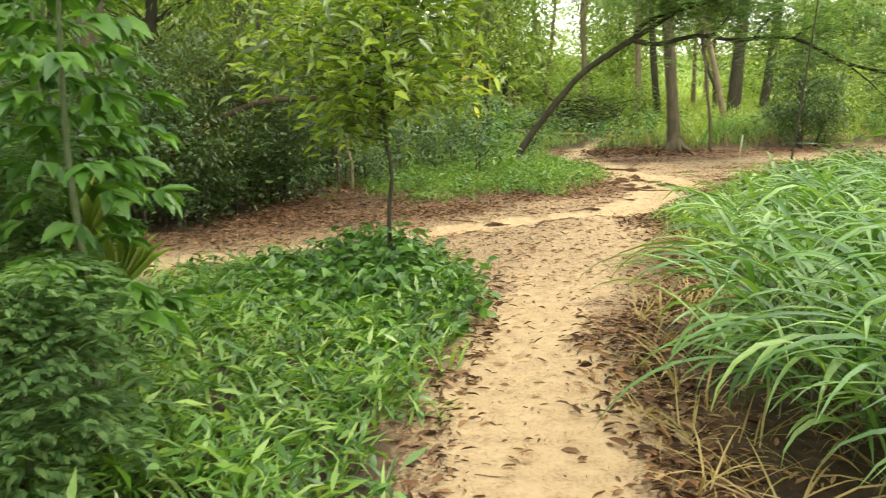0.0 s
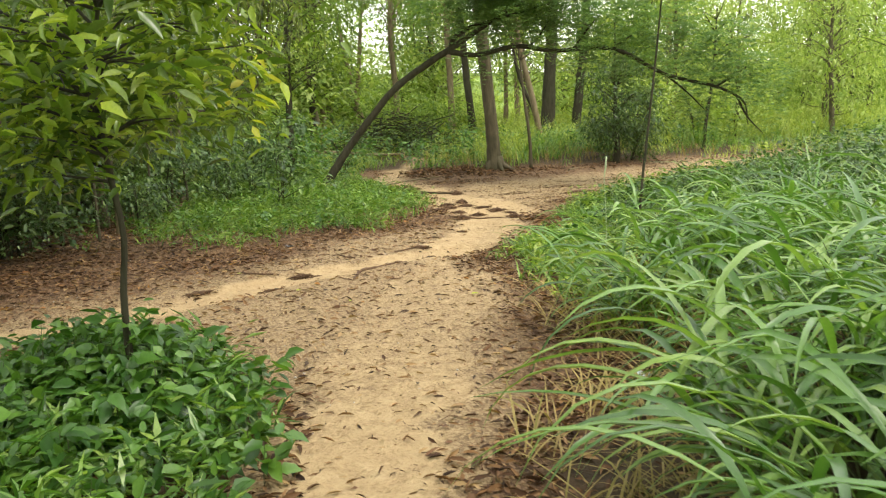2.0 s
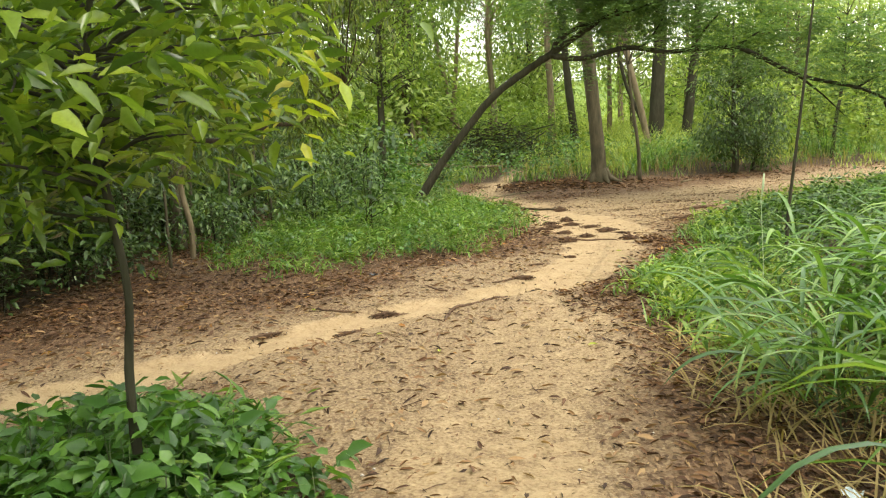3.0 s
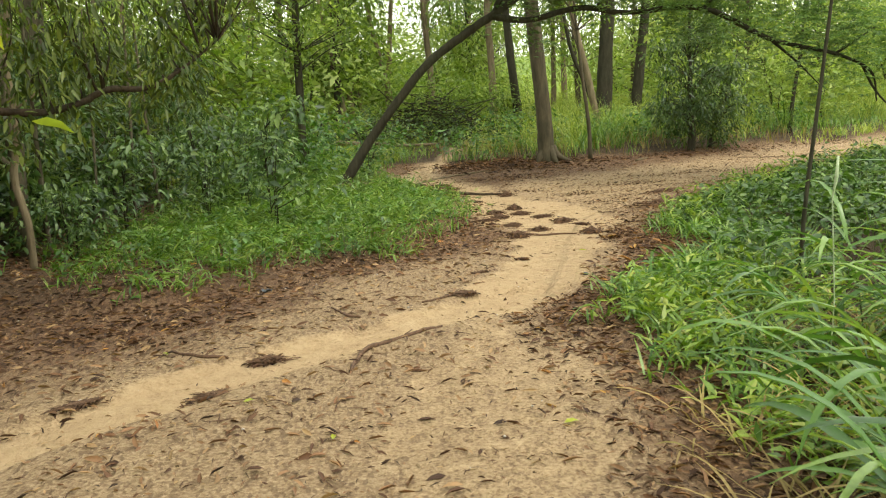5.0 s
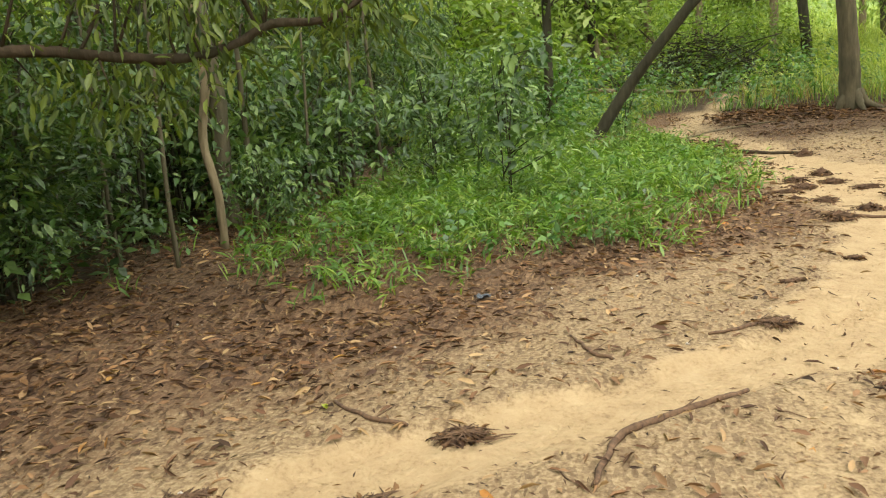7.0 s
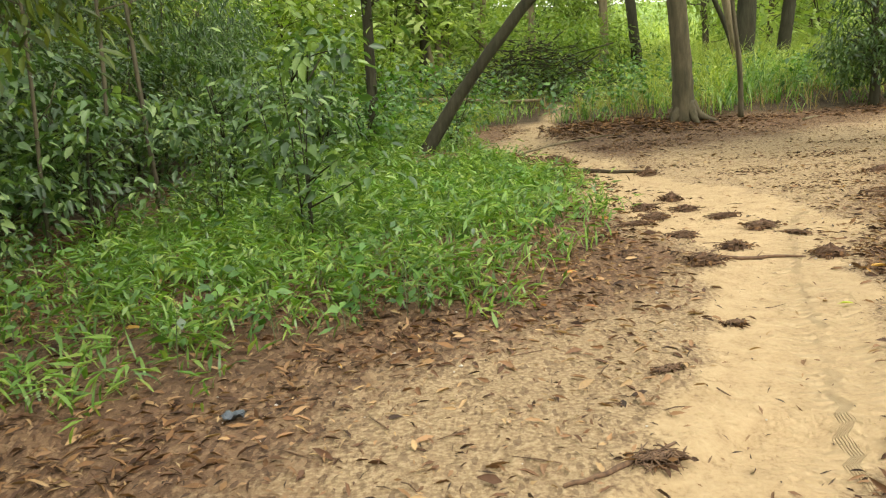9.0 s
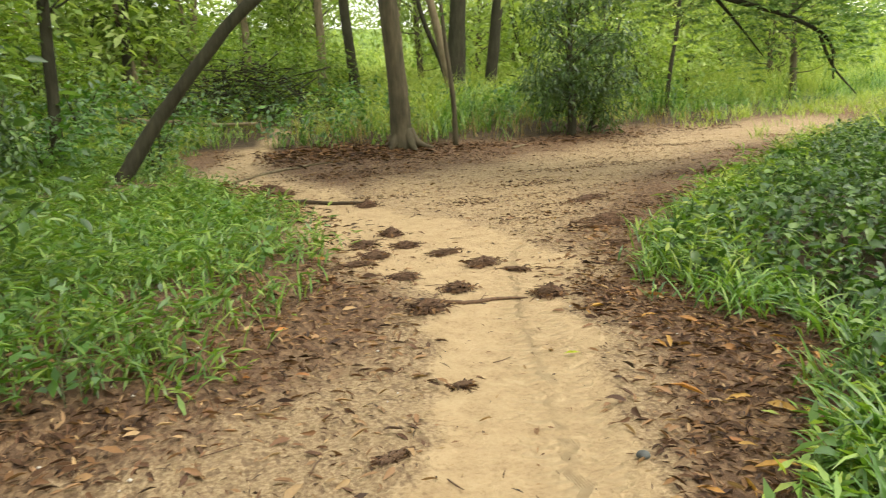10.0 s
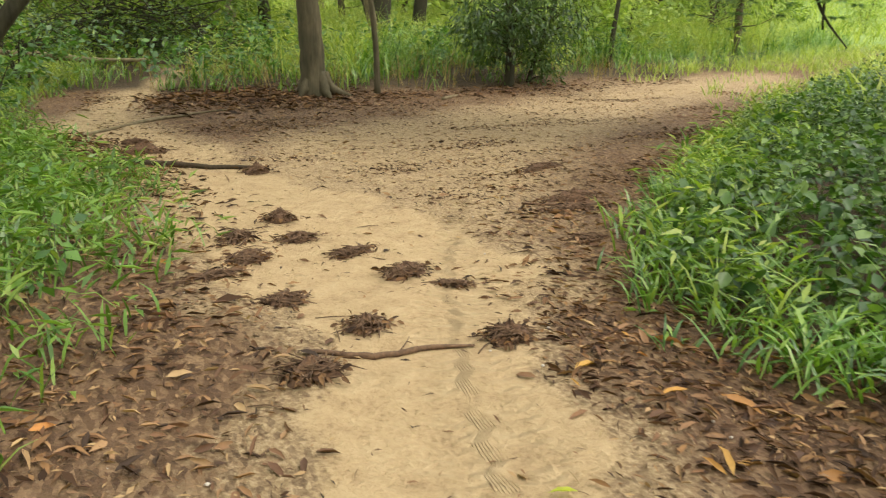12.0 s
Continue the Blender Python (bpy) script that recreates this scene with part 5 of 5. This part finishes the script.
tree("dark_tree", "dark leafy young tree beside the clearing", (12.4, 29.2), [(0, 0, 0), (0.15, 0, 0.5), (0.45, 0, 1.2), (0.8, 0, 2.6)], [0.05, 0.045, 0.035, 0.015], ((0.3, 0, 1.2), (1.0, 1.0, 1.2)), M_BARKDARK, M_DARK, 36, 2000, 0.15, 0.22, 0.28, "mid", -0.6)
tree("thin_tree", "thin many-stemmed sapling in tall grass", (8.65, 28.2), [(0, 0, 0), (-0.05, 0, 1.0), (-0.25, 0, 2.5), (-0.5, 0, 5)], [0.06, 0.05, 0.04, 0.01], ((-0.4, 0, 4.2), (1.2, 1.2, 1.2)), M_BARK, M_MID, 16, 700, 0.14, 0.25)
tree("thin_tree", "pale leaning tree among tall grass", (10.6, 33.0), [(0, 0, 0), (-0.3, 0, 1.5), (-0.9, 0, 4), (-1.3, 0, 7)], [0.12, 0.11, 0.1, 0.05], ((-1.2, 0, 7), (2.4, 2.4, 2.2)), M_BARKPALE, M_MID, 28, 2000, 0.17, 0.4)
tree("thin_tree", "dark leaning stem crossing paler trunks", (10.9, 33.6), [(0, 0, 0), (-0.5, 0, 1.5), (-1.1, 0, 3), (-1.6, 0, 6)], [0.08, 0.07, 0.06, 0.02], ((-1.6, 0, 6.5), (1.4, 1.4, 1.4)), M_BARKDARK, M_MID, 14, 800, 0.16, 0.3)
tree("dark_tree", "stout dark tree in the grassy woodland", (11.6, 35.5), [(0, 0, 0), (0.05, 0, 2), (0.2, 0, 5), (0.2, 0, 9)], [0.3, 0.26, 0.22, 0.08], ((0, 0, 8), (3, 3, 2.6)), M_BARKDARK, M_MID, 36, 2800, 0.17, 0.45)
tree("dark_tree", "leaning dark tree in the grassy woodland", (12.9, 36.0), [(0, 0, 0), (0.2, 0, 2), (0.45, 0, 4.5), (0.7, 0, 9)], [0.2, 0.18, 0.16, 0.05], ((0.6, 0, 8), (2.4, 2.4, 2.4)), M_BARKDARK, M_MID, 30, 2200, 0.17, 0.42)
tree("dark_tree", "dark-trunked tree beside the grass bank", (1.35, 25.6), [(0, 0, 0), (0.02, 0, 1.2), (0.05, 0, 3.5), (0.2, 0, 6)], [0.1, 0.09, 0.08, 0.03], ((0.1, 0.3, 4.0), (1.6, 1.6, 1.9)), M_BARKDARK, M_MID, 40, 2600, 0.15, 0.3)
tree("thin_tree", "thin crooked sapling rising from low weeds", (5.85, 14.2), [(0, 0, 0), (0.02, 0, 0.6), (0.1, 0, 1.4), (0.22, 0, 2.6), (0.35, 0, 4.2)], [0.022, 0.019, 0.017, 0.013, 0.006], ((0.4, 0, 3.9), (0.8, 0.8, 0.7)), M_BARKDARK, M_MID, 10, 300, 0.12, 0.18, twig=0.008, sides=7)
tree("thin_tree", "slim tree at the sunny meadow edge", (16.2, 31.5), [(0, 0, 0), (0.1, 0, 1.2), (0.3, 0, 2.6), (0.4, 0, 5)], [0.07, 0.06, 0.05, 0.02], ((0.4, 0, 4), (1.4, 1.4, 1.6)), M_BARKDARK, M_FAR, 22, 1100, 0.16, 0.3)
tree("dark_tree", "dark-trunked tree at the edge of the sunny meadow", (16.4, 21.8), [(0, 0, 0), (0.05, 0, 1.5), (0.0, 0, 3.2), (0.2, 0, 6)], [0.19, 0.16, 0.14, 0.05], ((0.2, 0, 4.7), (2.6, 2.6, 1.9)), M_BARKDARK, M_MID, 26, 1300, 0.16, 0.35)
tree("dark_tree", "forked dark tree at the edge of the sunny meadow", (17.5, 20.9), [(0, 0, 0), (0.05, 0, 1.5), (0.3, 0, 3.2), (0.6, 0, 6)], [0.2, 0.17, 0.14, 0.05], ((0.5, 0, 4.7), (2.4, 2.4, 1.8)), M_BARKDARK, M_MID, 24, 1100, 0.16, 0.35)

# added trees with crowns out of view, only there to shade the near path
for x, y, lean, h, turn in ((-4.6, 2.0, 2.2, 10.5, 0), (-4.9, 6.6, 2.8, 9.5, 25), (-4.8, 13.2, 3.0, 10, 5), (-3.6, 18.4, 3.2, 10.5, -10), (-3.4, -3.5, 2.0, 10, 20), (5.2, -4.5, -1.5, 10, 10), (-3.2, 23.0, 2.6, 11, -20)):
    c, t = math.cos(radians(turn)) * lean, math.sin(radians(turn)) * lean
    tree("unseen_shade_tree", "tall unseen tree added so that its wide crown shades the path", (x, y), [(0, 0, 0), (0.1 * c, 0.1 * t, h * 0.3), (0.35 * c, 0.35 * t, h * 0.6), (0.8 * c, 0.8 * t, h * 0.95), (c, t, h + 1)], [0.2, 0.16, 0.14, 0.1, 0.03], ((1.3 * c, 1.3 * t, h), (4.2, 3.6, 1.6)), M_BARK, M_MID, 44, 2600, 0.26, 0.6, twig=0.05)

models = [
    tree("woodland_tree", "slender woodland tree with a pale straight trunk", (0, 0), [(0, 0, 0), (0.1, 0, 2), (-0.1, 0.1, 5), (0.1, 0, 9), (0.2, 0, 12)], [0.17, 0.14, 0.12, 0.09, 0.03], ((0, 0, 8), (2.6, 2.6, 4)), M_BARKPALE, M_MID, 50, 2100, 0.3, 0.42, 0.24, droop=-0.75, group="woodland trees", twig=0.03),
    tree("woodland_tree", "dark slender woodland tree with leaves low on the stem", (0, 0), [(0, 0, 0), (0.2, 0, 2), (0.5, 0.1, 5), (0.9, 0, 10)], [0.15, 0.13, 0.1, 0.03], ((0.4, 0, 5.5), (2.2, 2.2, 4.0)), M_BARKDARK, M_MID, 50, 2100, 0.3, 0.42, 0.24, droop=-0.75, group="woodland trees", twig=0.03),
    tree("woodland_tree", "bushy woodland tree with leaves to the ground in a sun-brightened tone", (0, 0), [(0, 0, 0), (-0.1, 0, 1.5), (-0.2, 0.1, 4), (-0.1, 0, 7)], [0.13, 0.11, 0.08, 0.02], ((0, 0, 4.0), (2.2, 2.2, 3.2)), M_BARK, M_FAR, 50, 2100, 0.3, 0.42, 0.24, droop=-0.75, group="woodland trees", twig=0.025),
    tree("woodland_tree", "leaning thin woodland tree with bare lower trunk", (0, 0), [(0, 0, 0), (0.7, 0, 2), (1.5, 0.1, 5), (2.2, 0, 9)], [0.14, 0.12, 0.1, 0.03], ((2.0, 0, 8.5), (2.2, 2.2, 2.4)), M_BARKPALE, M_MID, 40, 1600, 0.3, 0.42, 0.24, droop=-0.75, group="woodland trees", twig=0.03),
]
spots = [[] for _ in models]
taken, tries = [], 0
while len(taken) < 96 and tries < 9000:
    tries += 1
    x, y = R.uniform(-30, 46), R.uniform(8, 74)
    open_right = x > right_edge(np.array(y)) + 0.5 and y < 40
    if x > wood_edge(np.array(y)) - 1.2 and y < 37 and not open_right:
        continue
    if open_right and (R.random() > 0.07 or x < 24):
        continue
    if x > 4 and R.random() < (0.75 if x > 16 else 0.5):
        continue
    if any((x - a) ** 2 + (y - b) ** 2 < 4.5 for a, b in taken):
        continue
    taken.append((x, y))
    left = x < wood_edge(np.array(y))
    p = [0.2, 0.4, 0.3, 0.1] if left else ([0.35, 0.2, 0.2, 0.25] if x < 16 else [0.15, 0.15, 0.6, 0.1])
    spots[int(R.choice(4, p=p))].append((x, y, R.uniform(0, 360), R.uniform(0.75, 1.25)))
for x, y, k, turn in ((3.2, 43, 3, 100), (3.9, 44, 3, 150), (4.6, 44.5, 3, 60), (5.2, 43.5, 3, 130), (6.5, 43, 0, 0), (2.4, 40, 1, 40), (8.6, 40, 0, 70), (-6, -4, 1, 0), (-4, -9, 2, 50), (5, -12, 1, 20), (9, -5, 2, 80), (13, 2, 2, 10), (-9, 2, 1, 120), (14, 12, 2, 10), (18, 41, 1, 30), (21, 44, 0, 80), (26, 52, 0, 60), (12.5, 41, 2, 20), (15.5, 43, 2, 140), (18.5, 38.5, 2, 250), (22, 39, 2, 60), (24, 35, 2, 10), (14, 48, 0, 90), (20, 49, 2, 200), (28, 40, 2, 300), (10, 46, 2, 15)):
    spots[k].append((x, y, turn, 1.0))
for m, s in zip(models, spots):
    put(m, s)

# a lit and a shaded far bush, told apart by leaf colour
back = [shrub("bush between far woodland trees in a sun-brightened leaf tone", 3.2, 2.6, 50, 1300, 0.3, M_FAR, 0.4, -0.2, False, 0.4, 0.1), shrub("bush between far woodland trees in a darker, shaded leaf tone", 2.6, 2.4, 46, 1300, 0.28, M_MID, 0.4, -0.2, False, 0.4, 0.1)]
spots = [[], []]
for _ in range(80):
    x, y = R.uniform(-12, 48), R.uniform(38, 68)
    if y > back_edge(x) + 6 and (x < 6 or R.random() < 0.6):
        spots[int(R.random() < (0.6 if x < 6 else 0.25))].append((x, y, R.uniform(0, 360), R.uniform(0.7, 1.5)))
for x, y in ((0.5, 35), (6.6, 36.5), (8.2, 36), (-0.5, 32), (-1.5, 30)):
    spots[1].append((x, y, R.uniform(0, 360), R.uniform(0.45, 0.75)))
for x, y in ((14.5, 33), (17.5, 34.5), (19.5, 35)):
    spots[0].append((x, y, R.uniform(0, 360), R.uniform(0.6, 1.0)))
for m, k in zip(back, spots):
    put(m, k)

# heap of cut branches in the woods behind the arching tree
hp = thing("brush_heap", "dark heap of cut branches and withered foliage", "brush heap", (4.9, 34.6, float(ground_z(4.9, 34.6))))
g = Geo()
for _ in range(330):
    a, q = R.uniform(-np.pi, np.pi), R.normal(0, [1.7, 0.7], 2)
    c = np.array([q[0], q[1], max(0.05, 1.9 * max(0.1, 1 - abs(q[0] - 0.5) / 3.4) * R.random())])
    d = np.array([np.cos(a), 0.6 * np.sin(a), R.normal(0.1, 0.35)]) * R.uniform(0.3, 1.1)
    tube(g, smooth_line([c - d, c + R.normal(0, 0.08, 3), c + d], 3), [0.02, 0.014, 0.004], 5)
tagged(part("branchwork", g, M_BARKDARK, hp), kind="stuff")
for low, high, mat, count in ((0.1, 1.1, M_DARK, 2600), (1.0, 2.4, M_MID, 2000)):
    g = Geo()
    cs = np.stack([R.normal(0.2, 1.5, 46), R.normal(0, 0.8, 46), R.uniform(low, high, 46)], -1)
    leaf_cloud(g, cs, 0.26, count, 0.14, 0.35, "mid")
    part("foliage", g, mat, hp)
for pts, r, lab in (([(2.2, 32.5), (3.6, 32.2), (5.2, 32.0)], [0.07, 0.06, 0.04], "pale fallen trunk lying in woodland grass"),):
    stick("log", pts, r, lab, M_BARKPALE).location.z += 0.25

# far woods that close the place all round; haze and sunlight are in their colour
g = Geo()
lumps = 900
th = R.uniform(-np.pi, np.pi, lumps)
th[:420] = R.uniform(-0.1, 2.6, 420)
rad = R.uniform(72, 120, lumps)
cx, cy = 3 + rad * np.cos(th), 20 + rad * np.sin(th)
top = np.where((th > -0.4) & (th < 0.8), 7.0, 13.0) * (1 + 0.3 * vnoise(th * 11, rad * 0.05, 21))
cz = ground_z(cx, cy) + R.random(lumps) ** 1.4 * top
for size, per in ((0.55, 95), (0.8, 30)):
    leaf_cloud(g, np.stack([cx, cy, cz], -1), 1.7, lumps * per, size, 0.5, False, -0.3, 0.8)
stuff("far_woods", g, M_FAR, "distant green woods behind the meadow with haze in the leaf colour", "trees")

# pale stalk in the loose tufts
ob = thing("grass_stalk", "pale upright rolled leaf of a tall grass tuft", "grass stalk", (4.13, 11.21, float(ground_z(4.13, 11.21)) - 0.02))
g = Geo()
tube(g, np.array([(0, 0, 0), (0.02, 0, 0.6), (0, 0.02, 1.1), (0.01, 0.01, 1.2), (0.015, 0.01, 1.3)]), [0.003, 0.003, 0.003, 0.009, 0.005], 7)
part("stalk", g, M_STAKE, ob)

# single bright leaves lying on the path
for x, y, turn, size, mat, lab in ((2.87, 11.49, 20, 0.1, M_YELLOW, "bright yellow fallen leaf on sandy path"), (1.7, 11.63, 80, 0.08, M_YELLOW, "bright yellow fallen leaf on sandy path"),
                                   (0.6, 13.35, 120, 0.09, M_YELLOW, "bright yellow fallen leaf on leafy sand"), (5.05, 15.05, 60, 0.1, M_YELLOW, "yellow-green fallen leaf on dark litter"),
                                   (4.95, 14.75, 95, 0.15, M_ORANGE, "orange-brown fallen leaf on dark litter"), (5.5, 15.75, 30, 0.14, M_ORANGE, "orange fallen leaf on dark litter"),
                                   (5.3, 14.6, 10, 0.14, M_ORANGE, "orange fallen leaf beside grass tufts"), (4.55, 16.2, 150, 0.09, M_YELLOW, "small yellow fallen leaf on sandy track"),
                                   (5.35, 16.6, 170, 0.13, M_ORANGE, "orange fallen leaf on dark litter"), (1.2, 12.3, 40, 0.08, M_YELLOW, "small yellow fallen leaf on sandy path")):
    ob = thing("fallen_leaf", lab, "leaf", (x, y, float(ground_z(x, y)) + 0.02))
    g = Geo()
    leaves(g, np.zeros((1, 3)), np.array([radians(turn)]), np.array([0.06]), np.array([0.15]), np.array([size]), np.array([size * 0.36]), True)
    part("blade", g, mat, ob)
    g = Geo()
    a = radians(turn + 180)
    tube(g, np.array([(0, 0, 0), (0.02 * math.cos(a), 0.02 * math.sin(a), -0.004), (0.035 * math.cos(a), 0.035 * math.sin(a), -0.012)]), [0.0015, 0.0013, 0.001], 4)
    part("stalk", g, M_TWIG, ob)


# scraps of rubbish at the path's edges
def scrap(x, y, size, mat, label):
    ob = thing("plastic_scrap", label, "plastic scrap", (x, y, float(ground_z(x, y)) + 0.012))
    n = 9
    u, v = np.meshgrid(np.linspace(-1, 1, n), np.linspace(-1, 1, n), indexing="ij")
    z = 0.25 * size * (vnoise(u * 2.1 + x, v * 2.1, 51) * 0.6 + np.abs(vnoise(u * 4, v * 4 + y, 52)) * 0.5) + 0.1 * size
    px = (u * size / 2) * (1 - 0.25 * np.abs(v) + 0.1 * vnoise(u * 3, v * 3, 53))
    i, j = np.meshgrid(np.arange(n - 1), np.arange(n - 1), indexing="ij")
    o = (i * n + j).ravel()
    g = Geo()
    g.add(np.stack([px, v * size * 0.36, z], -1).reshape(-1, 3), np.stack([o, o + n, o + n + 1, o + 1], -1))
    ob.rotation_euler = (0, 0, x * 3)
    part("sheet", g, mat, ob)


scrap(3.36, 8.68, 0.11, plain_mat("pale_plastic", (0.45, 0.55, 0.58), (0.7, 0.78, 0.8), 40, 0.35), "crumpled pale bluish plastic scrap on leaf litter")
scrap(1.16, 15.11, 0.12, plain_mat("dark_plastic", (0.02, 0.025, 0.03), (0.07, 0.085, 0.1), 40, 0.3), "crumpled dark plastic scrap on leaf litter")


# young palm with pale pleated fans beside the start of the path
px, py = -0.95, 5.3
ob = thing("palm_seedling", "small yellow-green palm seedling with a pleated fan leaf", "palm", (px, py, float(ground_z(px, py)) - 0.01))
for lean, h in ((-0.15, 1.05), (0.35, 0.8)):
    top = np.array([0.3 * math.sin(lean), 0.05, h])
    g = Geo()
    tube(g, smooth_line([(0, 0, 0), top * 0.5 + [0.02, 0, 0], top], 4), [0.008, 0.006, 0.004], 6)
    stalk = part("stalk", g, M_STEM, ob)
    g = Geo()
    k = 11
    fan = np.linspace(-0.75, 0.75, k)
    leaves(g, np.repeat(top[None], k, 0), np.where(fan < 0, np.pi, 0.0), np.pi / 2 - np.abs(fan), np.full(k, 0.4), np.full(k, 0.36), np.full(k, 0.05), True)
    part("fan", g, M_BRIGHT, stalk)
